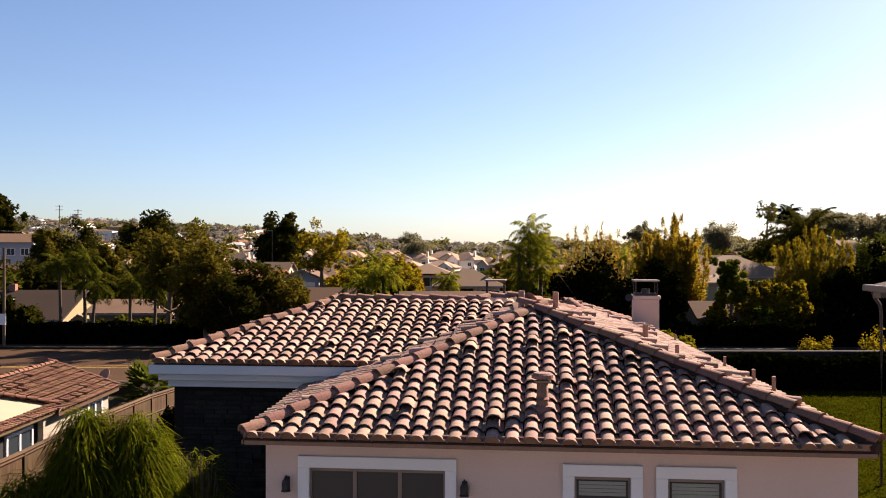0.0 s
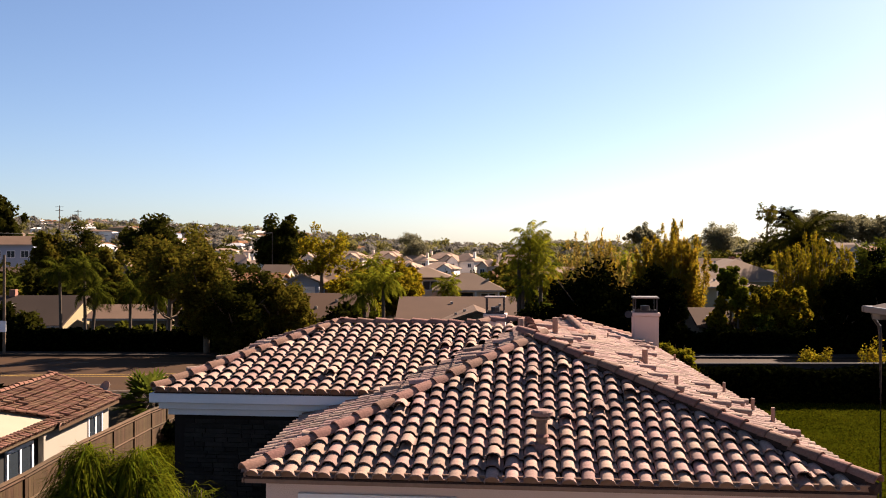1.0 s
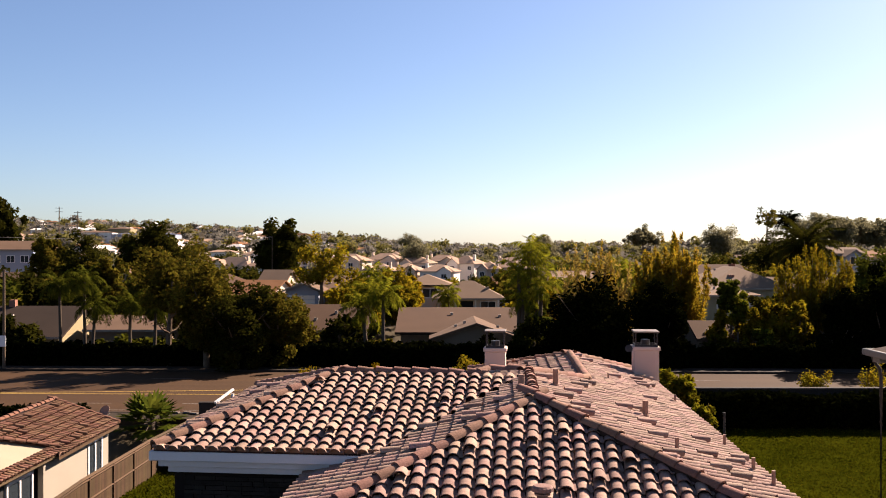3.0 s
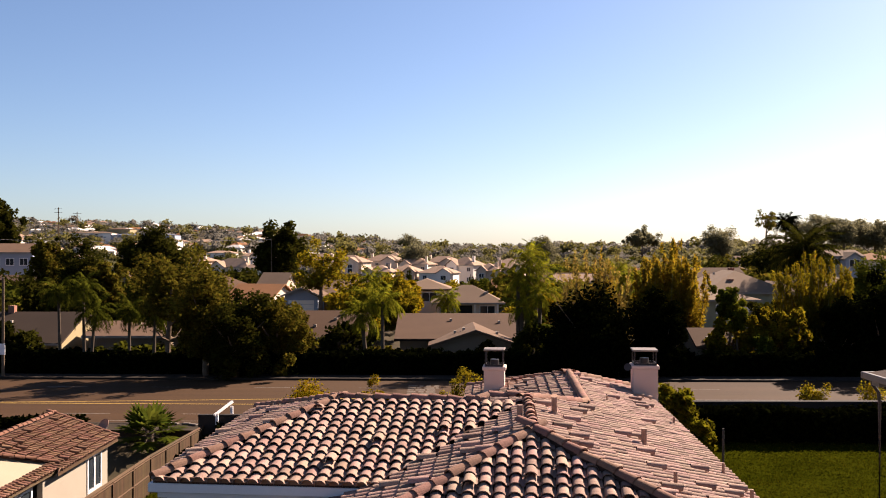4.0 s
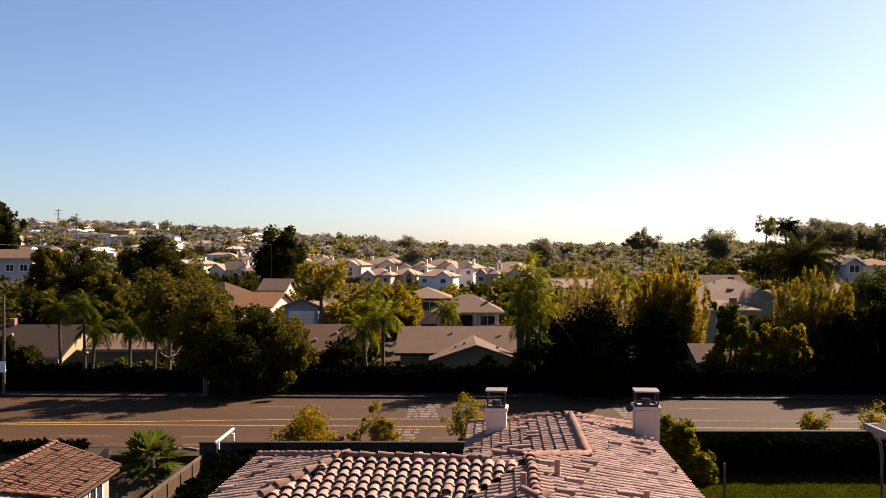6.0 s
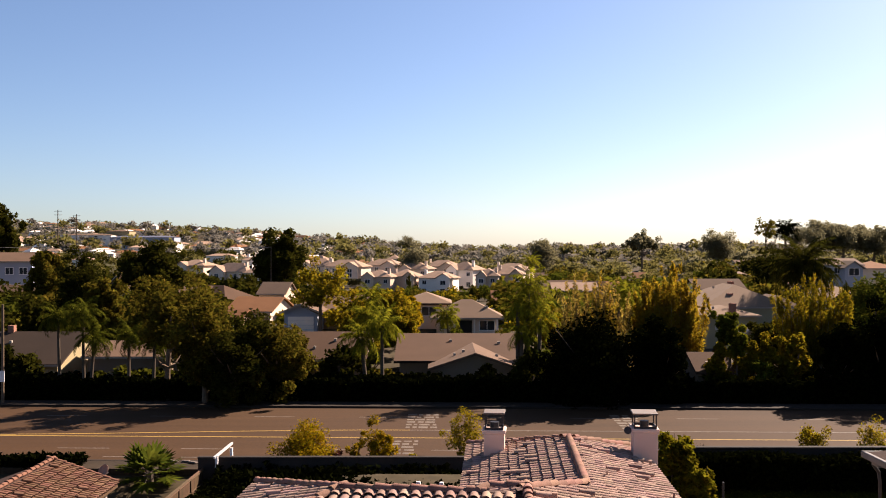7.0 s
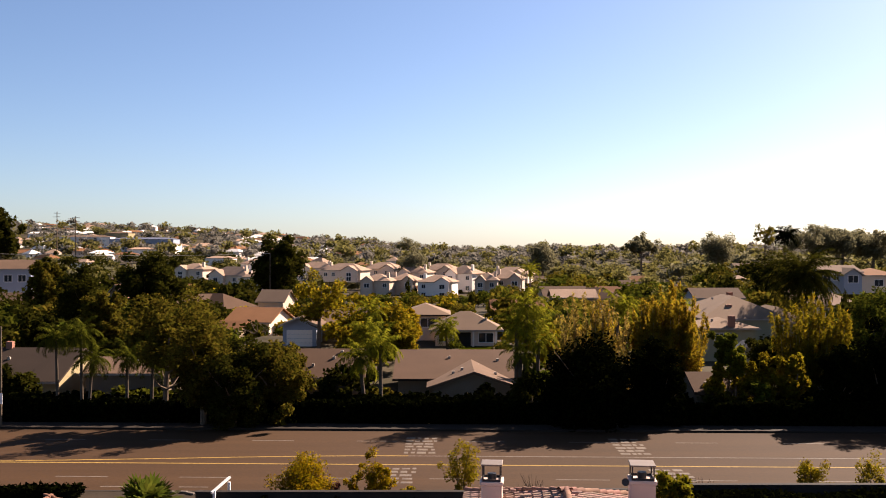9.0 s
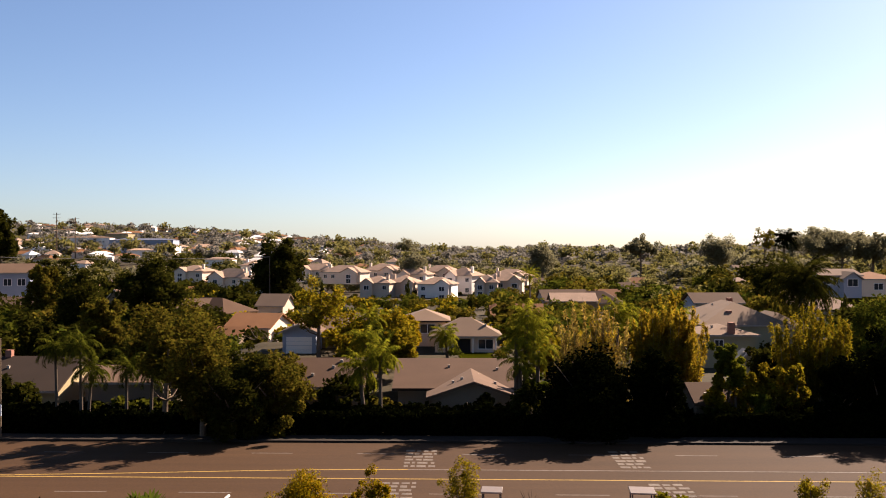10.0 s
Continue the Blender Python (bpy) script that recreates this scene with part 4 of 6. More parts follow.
def bare_bush(x, y, top, r, seed=0):
    rg = rng(seed)
    g = ground_z(x, y)
    t = thing("bare_bush", Matrix.Translation((x, y, g)), "leafless twiggy shrub by the road wall", "bush")
    bm = bmesh.new()
    for i in range(26):
        an = 2 * math.pi * rg.random()
        k = 0.3 + 0.7 * rg.random()
        e = Vector((math.cos(an) * r * k, math.sin(an) * r * k, (top - g) * (0.75 + 0.3 * rg.random())))
        tube(bm, [Vector((0, 0, -0.1)), e * 0.5 + Vector((0, 0, 0.15 * (top - g))), e], [0.025, 0.016, 0.006], 4)
    part("twigs", bm, BARK, t)


def frond(rg, length, el0, bend, pairs, leaf, az):
    """A feather frond: a rib that rises at el0 and bows down by bend, with hanging leaflets on both sides. Returns vertices of quads."""
    vs = []
    sd = np.array([-math.sin(az), math.cos(az), 0.0])
    p = np.zeros(3)
    step = length / pairs
    for i in range(pairs):
        s = (i + 0.5) / pairs
        el = el0 - bend * s ** 1.3
        d = np.array([math.cos(az) * math.cos(el), math.sin(az) * math.cos(el), math.sin(el)])
        q = p + d * step
        vs += [p - sd * 0.025, p + sd * 0.025, q + sd * 0.02, q - sd * 0.02]
        if s > 0.12:
            ln = leaf * (0.35 + 0.75 * math.sin(math.pi * min(1.0, s * 0.85 + 0.12)))
            w = max(0.03, step * 0.42)
            for sg in (-1, 1):
                hang = 0.35 + 0.55 * rg.random()
                tip = p + sd * sg * ln * (0.62 + 0.2 * rg.random()) + d * ln * 0.5 - np.array([0, 0, ln * hang])
                mid = p * 0.5 + tip * 0.5 + np.array([0, 0, 0.10 * ln])
                vs += [p, mid + d * w, tip, mid - d * w]
        p = q
    return vs


def palm(x, y, top, length, label, seed=0, n=16, r=0.16, material=None, pairs=14, leaf=0.5, droop=0.75, z0=None, name="palm_tree", group="palms", skirt=6):
    """A feather palm; top is where the fronds spring."""
    rg = rng(seed)
    g = ground_z(x, y) if z0 is None else z0
    h = top - g
    t = thing(name, Matrix.Translation((x, y, g)), label, "palm tree", group)
    ln = rg.normal() * 0.2
    bm = tube(bmesh.new(), [(0, 0, -0.3), (ln * 0.3, 0, h * 0.3), (ln * 0.7, 0, h * 0.7), (ln, 0, h)], [r * 1.3, r, r * 0.9, r * 0.8], 8)
    part("trunk", bm, PALMBARK, t)
    vs = []
    n = int(n * 1.6)
    for i in range(n + skirt):
        az = 2 * math.pi * (i * 0.382 + 0.1 * rg.random())
        if i < n:
            k = (i + 0.5) / n
            q = frond(rg, length * (0.8 + 0.4 * rg.random()), radians(88 - 95 * k + 8 * rg.normal()), radians((70 + 45 * k) * (0.6 + droop * 0.55)), pairs, leaf, az)
        else:
            q = frond(rg, length * 0.65, radians(-35 + 10 * rg.normal()), radians(50), pairs, leaf * 0.7, az)
        vs += [v + np.array([ln, 0, h]) for v in q]
    v = np.array(vs)
    leaf_ob("fronds", v, np.arange(len(v)).reshape(-1, 4), material or PALM, t, kind="stuff")
    return t


def fan_palm(x, y, top, r, label, seed=0, n=26, z0=None):
    """A low fan palm: stalks that carry pleated round blades."""
    rg = rng(seed)
    g = ground_z(x, y) if z0 is None else z0
    h = top - g
    t = thing("fan_palm", Matrix.Translation((x, y, g)), label, "palm tree")
    part("trunk", tube(bmesh.new(), [(0, 0, -0.3), (0, 0, h - 1.2)], [0.28, 0.22], 8), PALMBARK, t)
    vs = []
    base = np.array([0, 0, h - 1.3])
    for i in range(n):
        az, el = 2 * math.pi * (i * 0.382 + 0.05 * rg.random()), radians(-20 + 95 * (i + 0.5) / n)
        d = np.array([math.cos(az) * math.cos(el), math.sin(az) * math.cos(el), math.sin(el)])
        c = base + d * r * (0.5 + 0.15 * rg.random())
        part("stalk", tube(bmesh.new(), [tuple(base), tuple(c)], [0.02, 0.012], 4), PALMBARK, t)
        sd = np.cross(d, [0, 0, 1.0])
        sd /= np.linalg.norm(sd) + 1e-6
        up = np.cross(sd, d)
        for k in range(15):
            a0 = radians(-130 + 260 * k / 14)
            ln = r * 0.55 * (0.75 + 0.25 * math.cos(a0))
            w = (d * math.cos(a0) + sd * math.sin(a0)) * ln + up * 0.04 * (k % 2) - np.array([0, 0, 0.18 * ln])
            cr = np.cross(w, up)
            cr /= np.linalg.norm(cr) + 1e-6
            vs += [c, c + w * 0.6 + cr * 0.055 * r, c + w, c + w * 0.6 - cr * 0.055 * r]
    v = np.array(vs)
    leaf_ob("crown", v, np.arange(len(v)).reshape(-1, 4), FANP, t)
    return t


CANE = mat("straw_yellow_cane", (0.26, 0.19, 0.08), 0.7, 0.25, 4, 30, 0.1, rand=0.2, island=True)


def bamboo(x, y, top, rx, ry, label, seed=0, culms=70, per=55, material=None, leaf=0.3, group="", z0=None, low=0.3):
    """A clump of bamboo: bowed canes of uneven height with feathery sprays of narrow leaves, thinner towards the tips."""
    rg = rng(seed)
    g = ground_z(x, y) if z0 is None else z0
    t = thing("bamboo_clump", Matrix.Translation((x, y, g)), label, "bamboo", group)
    cs, sp = [], []
    for i in range(culms):
        an, k = 2 * math.pi * rg.random(), math.sqrt(rg.random())
        b = Vector((math.cos(an) * rx * k * 0.85, math.sin(an) * ry * k * 0.85, -0.2))
        h = (top - g) * (0.5 + 0.56 * rg.random() ** 1.2) * (1.08 - 0.25 * k)
        bow = Vector((math.cos(an) * 0.10 * h * k + 0.25 * rg.normal(), math.sin(an) * 0.10 * h * k, 0))
        pts = [b, b + bow * 0.2 + Vector((0, 0, h * 0.5)), b + bow * 0.6 + Vector((0, 0, h * 0.8)), b + bow + Vector((0, 0, h))]
        part("cane", tube(bmesh.new(), pts, [0.045, 0.038, 0.026, 0.008], 4), CANE, t)
        for q in range(12):
            s = low + (1 - low) * (q + rg.random()) / 12
            p = pts[0].lerp(pts[1], s / 0.5) if s < 0.5 else (pts[1].lerp(pts[2], (s - 0.5) / 0.3) if s < 0.8 else pts[2].lerp(pts[3], (s - 0.8) / 0.2))
            r0 = 0.44 - 0.30 * max(0.0, (s - 0.45) / 0.55)
            cs.append((p[0] + 0.12 * rg.normal(), p[1] + 0.12 * rg.normal(), p[2] - 0.1))
            sp.append((r0, r0, 0.5))
    v, f = leaves(rg, np.array(cs), np.array(sp), max(6, per // 2), leaf * 0.24, 0.9, 5.0)
    leaf_ob("leaves", v, f, material or BAMBOO, t, kind="stuff")
    return t


def hedge(name, x0, x1, y0, y1, z0, z1, material, label, seed=0, n=4000, leaf=0.2, kind="stuff"):
    """A clipped or wild hedge: leaves all through a long uneven block."""
    rg = rng(seed)
    c = np.stack([x0 + (x1 - x0) * rg.random(n), y0 + (y1 - y0) * rg.random(n), z0 + (z1 - z0) * rg.random(n) ** 0.6], axis=1)
    wob = np.array([noise.noise((p[0] * 0.35, p[1] * 0.35, seed)) for p in c])
    c[:, 2] += wob * 0.35 * (c[:, 2] - z0) / max(0.1, z1 - z0)
    c[:, 1] -= 0.03 * c[:, 0]
    v, f = leaves(rg, c, 0.18, 5, leaf)
    ob = leaf_ob(name, v, f, material, None, label, kind)
    return tagged(ob, category="hedge")


# the garden
def reed_clump(x, y, top, r, label, seed, n=700, z0=None):
    """Arching thin stems with narrow leaves, like a papyrus or weeping bamboo."""
    rg = rng(seed)
    g = ground_z(x, y) if z0 is None else z0
    t = thing("reed_bamboo", Matrix.Translation((x, y, g)), label, "bamboo")
    vs = []
    h = top - g
    for i in range(60):
        an, k = 2 * math.pi * rg.random(), math.sqrt(rg.random())
        b = Vector((math.cos(an) * r * 0.3 * k, math.sin(an) * r * 0.3 * k, -0.1))
        e = Vector((math.cos(an) * r * 0.7 * k, math.sin(an) * r * 0.7 * k, h * (0.75 + 0.2 * rg.random())))
        part("stem", tube(bmesh.new(), [b, b.lerp(e, 0.6) + Vector((0, 0, 0.12 * h)), e], [0.015, 0.012, 0.006], 4), BARK, t)
    for i in range(n):
        an, k = 2 * math.pi * rg.random(), math.sqrt(rg.random())
        hh = h * (1.0 - 0.4 * k * k) * (0.45 + 0.55 * rg.random() ** 0.5)
        p = np.array([math.cos(an) * r * k * 0.95, math.sin(an) * r * k * 0.95, hh])
        out = np.array([math.cos(an + rg.normal() * 0.8), math.sin(an + rg.normal() * 0.8), 0.0])
        sd = np.array([-out[1], out[0], 0.0])
        for q in range(6):
            o = out * math.cos(q * 1.3) + sd * math.sin(q * 1.3)
            ln = 0.26 + 0.34 * rg.random()
            tip = p + o * ln * 0.8 + np.array([0, 0, ln * (0.12 - 0.95 * rg.random())])
            w = np.cross(o, [0, 0, 1.0]) * 0.009
            mid = p + o * ln * 0.4 + np.array([0, 0, 0.02])
            vs += [p, mid + w, tip, mid - w]
    v = np.array(vs)
    leaf_ob("leaves", v, np.arange(len(v)).reshape(-1, 4), REED, t)
    return t


reed_clump(-4.5, 13.6, 3.5, 0.58, "bright green weeping bamboo clump beside the fence", 51, 2300)
reed_clump(-5.15, 13.4, 3.62, 0.6, "bright green weeping bamboo clump beside the fence", 52, 2300)
reed_clump(-5.85, 13.1, 2.75, 0.6, "bright green weeping bamboo clump beside the fence", 151, 1200)
reed_clump(-3.75, 14.2, 2.95, 0.45, "sparse dark weeping bamboo by the house wall", 53, 200)
fan_palm(-14.6, 46.3, 0.1, 1.75, "short fan palm with broad green leaves", 54, 26)
bush(9.55, 38.0, 2.95, 0.95, 2.0, CYP, "tall yellow-green conical shrub behind the house", 55, 60, 90, 0.13, ry=1.0)
bush(10.3, 37.0, 1.7, 0.6, 1.4, CYP, "yellow-green rounded shrub behind the house", 56, 50, 80, 0.13)
bush(-6.75, 46.2, 1.4, 1.35, 1.4, GOLD, "golden-yellow leafy shrub along the road wall", 57, 80, 170, 0.062, z0=-1.4, group="shrubs along the road wall")
bush(-3.1, 46.2, 1.6, 0.8, 1.6, GOLD, "golden-yellow upright shrub along the road wall", 58, 50, 160, 0.06, z0=-1.4, group="shrubs along the road wall")
bush(-4.25, 46.2, 1.0, 0.5, 1.1, GOLD, "small golden shrub along the road wall", 59, 20, 110, 0.065, z0=-1.4, group="shrubs along the road wall")
bush(1.05, 46.2, 2.35, 0.95, 1.8, YELLOW, "sparse yellow-green sapling along the road wall", 60, 54, 70, 0.062, z0=-1.4, group="shrubs along the road wall")
bush(17.2, 43.0, 2.15, 0.85, 1.05, YELLOW, "sparse yellow-leaved shrub behind the garden wall", 61, 40, 60, 0.062, z0=-1.2, group="shrubs along the road wall")
bush(19.9, 43.0, 2.0, 0.8, 1.0, YELLOW, "sparse yellow-leaved shrub behind the garden wall", 62, 34, 60, 0.062, z0=-1.2, group="shrubs along the road wall")
bush(-1.4, 46.2, -0.15, 0.6, 0.6, YELLOW, "low yellow-green shrub along the road wall", 161, 24, 110, 0.06, z0=-1.4, group="shrubs along the road wall")
bush(-5.2, 46.1, 0.25, 0.5, 0.8, REDLEAF, "small reddish shrub along the road wall", 162, 20, 90, 0.06, z0=-1.4, group="shrubs along the road wall")
bush(6.75, 12.9, 2.95, 0.85, 1.6, SHADEGREEN, "dark shrub at the corner of the pink house", 163, 40, 90, 0.09)
bare_bush(4.6, 46.0, 0.4, 0.8, 63)
bare_bush(12.3, 43.5, 0.9, 0.7, 64)
hedge("hedge_right", 9.6, 24.0, 38.6, 39.9, 0.0, 1.3, SHADEGREEN, "dark climbing hedge on the wall behind the lawn", 65, 5000, 0.14)

# Low leaf layer, added to darken the ground beside the fence.
hedge("ground_cover", -14.0, -11.8, 35.0, 45.5, -2.7, -2.15, SHADEGREEN, "near-black leaf layer added to darken the ground beside the fence", 67, 3500, 0.16)

# Another added leaf layer, darkening the ground up to the road wall.
hedge("ground_cover_back", -10.4, 9.2, 34.0, 43.0, -1.0, -0.05, SHADEGREEN, "near-black leaf layer added to darken the ground behind the house", 68, 9000, 0.17)

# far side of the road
# Near-black leaves carry the bank's shade; the front is raised to shadow the pavement.
hedge("hedge_front", -75, 75, 68.25, 69.3, -1.5, 0.3, SHADEGREEN, "clipped dark hedge along the far pavement", 165, 15000, 0.24)
hedge("hedge_far_side", -75, 75, 68.8, 76.5, -2.6, -0.15, SHADEGREEN, "dense dark hedge bank beyond the road", 66, 26000, 0.26)
hedge("verge_hedge", -27.0, -18.6, 47.0, 48.3, -1.3, -0.75, SHADEGREEN, "low dark hedge on the near verge", 164, 900, 0.16)
for i, (sx, sy, sw, sa) in enumerate(((-14.2, 48.5, 0.75, -22), (-13.45, 48.45, 0.4, -8), (-13.0, 48.2, 0.5, -30), (-12.5, 48.6, 0.45, -12))):
    st = thing("kerb_stone", Matrix.Translation((sx, road_y(sy, sx), ROAD_Z + 0.13)) @ Matrix.Rotation(radians(sa), 4, "Z"), "pale worn stone block on the road verge", "stone", "stones on the verge")
    boxed("block", (-sw / 2, sw / 2, -0.12, 0.12, 0.0, 0.1), PAINTW, st, bevel=0.03)
tree(-23.9, 83.5, 7.5, 4.5, 4.0, OLIVE, "large dark olive-green tree across the road", seed=70, clumps=110, per=170, leaf=0.19, group="trees across the road")
tree(-22.0, 88, 4.6, 3.6, 3.6, DEEP, "large dark green tree across the road", seed=71, clumps=90, per=170, leaf=0.19, group="trees across the road")
tree(-14.4, 79.5, 3.9, 3.3, 2.8, OLIVE, "round olive-green tree across the road", seed=72, clumps=70, per=150, leaf=0.19, group="trees across the road")
tree(3.0, 77.5, 0.3, 1.6, 1.3, SHADEGREEN, "dark bush before the gabled house", name="bush", seed=198, clumps=30, per=60, leaf=0.24, category="bush")
tree(-8.5, 78.5, 1.8, 2.5, 1.7, DEEP, "low dark green bush across the road", name="bush", seed=73, clumps=40, per=70, leaf=0.25, category="bush")
tree(-14.0, 107, 8.3, 3.9, 2.7, YELLOW, "open yellow-green tree with bare limbs showing", seed=74, clumps=60, per=80, leaf=0.19, group="trees across the road", cs=0.26)
tree(-9.6, 110, 5.0, 2.8, 2.8, YELLOW, "yellow-green tree among the houses", seed=175, clumps=50, per=120, leaf=0.22, group="trees across the road")
tree(-7.0, 106, 3.6, 2.4, 2.6, GREEN, "green tree among the houses", seed=176, clumps=45, per=120, leaf=0.22, group="trees across the road")
tree(-6.0, 113, 5.2, 2.8, 3.0, YELLOW, "yellow-green tree among the houses", seed=75, clumps=50, per=120, leaf=0.22, group="trees across the road")
tree(-9.2, 100, 3.4, 2.6, 2.6, YELLOW, "yellow-green tree among the houses", seed=321, clumps=50, per=120, leaf=0.22, group="trees across the road")
tree(-4.4, 106, 3.9, 2.3, 2.6, YELLOW, "yellow-green tree among the houses", seed=322, clumps=50, per=120, leaf=0.22, group="trees across the road")
palm(-7.9, 97, 3.0, 2.4, "queen palm among the yellow trees", 323, 18, 0.16, pairs=18, leaf=0.65, droop=1.1)
palm(0.9, 116, 1.6, 2.4, "queen palm before the two-storey house", 324, 18, 0.16, pairs=16, leaf=0.7, droop=1.0)
tree(-4.3, 118, 4.2, 2.2, 3.0, GOLD, "golden-leaved tree among the houses", seed=76, clumps=40, per=120, leaf=0.22, group="trees across the road")
bamboo(13.6, 79, 9.5, 0.7, 0.7, "narrow tall golden bamboo clump across the road", 177, 18, 40, group="bamboo across the road")
bamboo(13.0, 80, 7.7, 3.7, 1.8, "sparse straw-brown bamboo thicket across the road", 77, 120, 40, material=BAMBOOD, group="bamboo across the road")
bamboo(19.4, 79, 8.3, 2.8, 2.2, "tall golden bamboo clump across the road", 78, 150, 110, group="bamboo across the road")
bamboo(31.2, 78.2, 7.8, 2.8, 2.0, "tall yellow-green bamboo clump across the road", 79, 130, 70, material=YELLOW, group="bamboo across the road")
for i, (qx, qy, qt, qr, qh, qm) in enumerate(((22.3, 72.5, 5.5, 1.0, 1.5, GREEN), (22.9, 72.0, 4.4, 1.0, 1.5, PALM), (21.7, 72.2, 3.2, 1.1, 2.0, YELLOW), (23.7, 72.0, 3.1, 1.3, 2.2, YELLOW), (25.6, 72.6, 3.6, 1.3, 2.4, YELLOW), (27.5, 73.0, 3.6, 1.4, 2.4, YELLOW), (24.6, 70.8, 1.5, 1.1, 1.5, GREEN))):
    tree(qx, qy, qt, qr, qh, qm, "leafy yellow-green shrub tree behind the hedge", seed=341 + i, clumps=34, per=110, leaf=0.16, group="trees across the road", trunk=0.1)
# Masses for the bamboo's shaded lower part, the shade in their leaf colour.
tree(11.0, 68.4, 4.7, 3.9, 3.5, SHADEGREEN, "near-black foliage mass for the shaded lower part of the bamboo", seed=81, clumps=120, per=170, leaf=0.19, group="trees across the road")
tree(15.9, 68.4, 5.2, 2.4, 3.9, SHADEGREEN, "near-black foliage mass for the shaded lower part of the bamboo", seed=82, clumps=90, per=170, leaf=0.19, group="trees across the road")
tree(37.8, 70.6, 7.4, 3.6, 5.2, SHADEGREEN, "large dark green tree across the road", seed=83, clumps=110, per=170, leaf=0.19, group="trees across the road")
tree(33.2, 70.0, 6.1, 3.0, 4.6, SHADEGREEN, "dark green tree across the road", seed=87, clumps=80, per=150, leaf=0.19, group="trees across the road")
tree(29.6, 69.0, 4.8, 2.0, 3.4, SHADEGREEN, "dark green tree across the road", seed=84, clumps=70, per=150, leaf=0.19, group="trees across the road")
tree(-14.9, 67.2, 5.4, 2.6, 3.7, DEEP, "dark spreading street tree across the road", seed=181, clumps=80, per=190, leaf=0.14, group="trees across the road")
tree(-17.3, 68.0, 6.7, 2.8, 3.9, OLIVE, "dark spreading street tree across the road", seed=182, clumps=80, per=200, leaf=0.14, group="trees across the road")
tree(-20.6, 69.6, 6.4, 2.1, 1.9, OLIVE, "high-crowned dark street tree across the road", seed=282, clumps=44, per=170, leaf=0.14, group="trees across the road")
tree(-12.2, 69.0, 4.9, 2.3, 3.6, OLIVE, "dark spreading street tree across the road", seed=186, clumps=60, per=200, leaf=0.14, group="trees across the road")
tree(9.6, 70.5, 2.4, 2.6, 2.2, SHADEGREEN, "dark spreading street tree across the road", seed=183, clumps=70, per=140, leaf=0.18, group="trees across the road")
# Stands right of the view; added only to shadow the road.
tree(43.0, 69.5, 9.0, 4.5, 5.0, SHADEGREEN, "unseen tall tree added for its shadow on the road", seed=185, clumps=90, per=60, leaf=0.3, group="trees across the road")
for i, (qx, qy, qt, ql) in enumerate(((6.5, 72.6, 7.3, 2.2), (7.5, 73.2, 6.0, 2.2), (5.9, 72.2, 5.6, 2.0), (7.4, 71.8, 4.6, 2.1), (6.2, 71.6, 3.6, 2.0), (17.5, 180.0, 7.6, 3.0))):
    palm(qx, qy, qt, ql, "feathery queen palm across the road", 85 + 3 * i, 10, 0.17, pairs=24, leaf=0.5, droop=0.95, skirt=9)
tree(9.9, 85, 5.0, 1.2, 2.6, GOLD, "golden-leaved tree beside the queen palms", seed=189, clumps=36, per=120, leaf=0.17, group="trees across the road")
palm(-30.0, 73, 4.6, 1.9, "thin-trunked queen palm across the road", 88, 14, 0.14, pairs=20, leaf=0.5, droop=1.15, material=PALMD)
palm(-28.1, 73, 4.9, 2.0, "thin-trunked queen palm across the road", 89, 14, 0.14, pairs=20, leaf=0.5, droop=1.15, material=PALMD)
palm(-27.5, 72.6, 3.0, 2.1, "thin-trunked queen palm across the road", 90, 14, 0.14, pairs=20, leaf=0.5, droop=1.15, material=PALMD)
palm(-24.6, 73, 3.1, 1.8, "thin-trunked queen palm across the road", 91, 14, 0.14, pairs=20, leaf=0.5, droop=1.15, material=PALMD)
palm(-22.7, 73, 2.9, 1.8, "thin-trunked queen palm across the road", 191, 14, 0.14, pairs=20, leaf=0.5, droop=1.15, material=PALMD)
palm(-6.2, 77, 2.6, 2.5, "drooping queen palm beside the brown roof", 92, 14, 0.18, pairs=18, leaf=0.65)
palm(-8.5, 108, 4.4, 2.4, "queen palm among the houses", 93, 14, 0.16, pairs=14, leaf=0.6)
palm(50.5, 130, 7.0, 6.0, "big dark date palm", 94, 60, 0.45, pairs=26, leaf=0.9, droop=0.95, material=DEEP)
tree(-41, 112, 6.3, 2.7, 3.6, OLIVE, "large dark green tree on the far side", seed=95, clumps=90, per=170, leaf=0.27, group="trees across the road")
tree(-48, 112, 5.0, 2.8, 3.6, DEEP, "dark green tree on the far side", seed=96, clumps=80, per=170, leaf=0.27, group="trees across the road")
tree(-36.5, 79.5, 1.9, 2.4, 1.9, DEEP, "dark bush in front of the cream house", name="bush", seed=197, clumps=50, per=60, leaf=0.26, category="bush")
tree(-41, 79.5, 1.5, 2.6, 1.8, OLIVE, "olive bush across the road", name="bush", seed=97, clumps=50, per=60, leaf=0.3, category="bush")
tree(-55, 142, 8.6, 4.3, 5.4, DEEP, "large dark green tree on the far side", seed=331, clumps=90, per=190, leaf=0.22, group="trees across the road")
tree(-72, 168, 10.8, 3.1, 6.2, OLIVE, "large dark green tree on the far side", seed=332, clumps=90, per=170, leaf=0.3, group="trees across the road")
tree(-40.3, 128, 10.6, 5.0, 4.0, DEEP, "large dark green tree behind the houses", seed=98, clumps=90, per=150, leaf=0.3, group="trees across the road")
tree(-41.5, 240, 14.8, 6.6, 8.5, DEEP, "tall dark pine above the houses", name="pine_tree", seed=99, clumps=90, per=150, leaf=0.5, trunk=0.4)
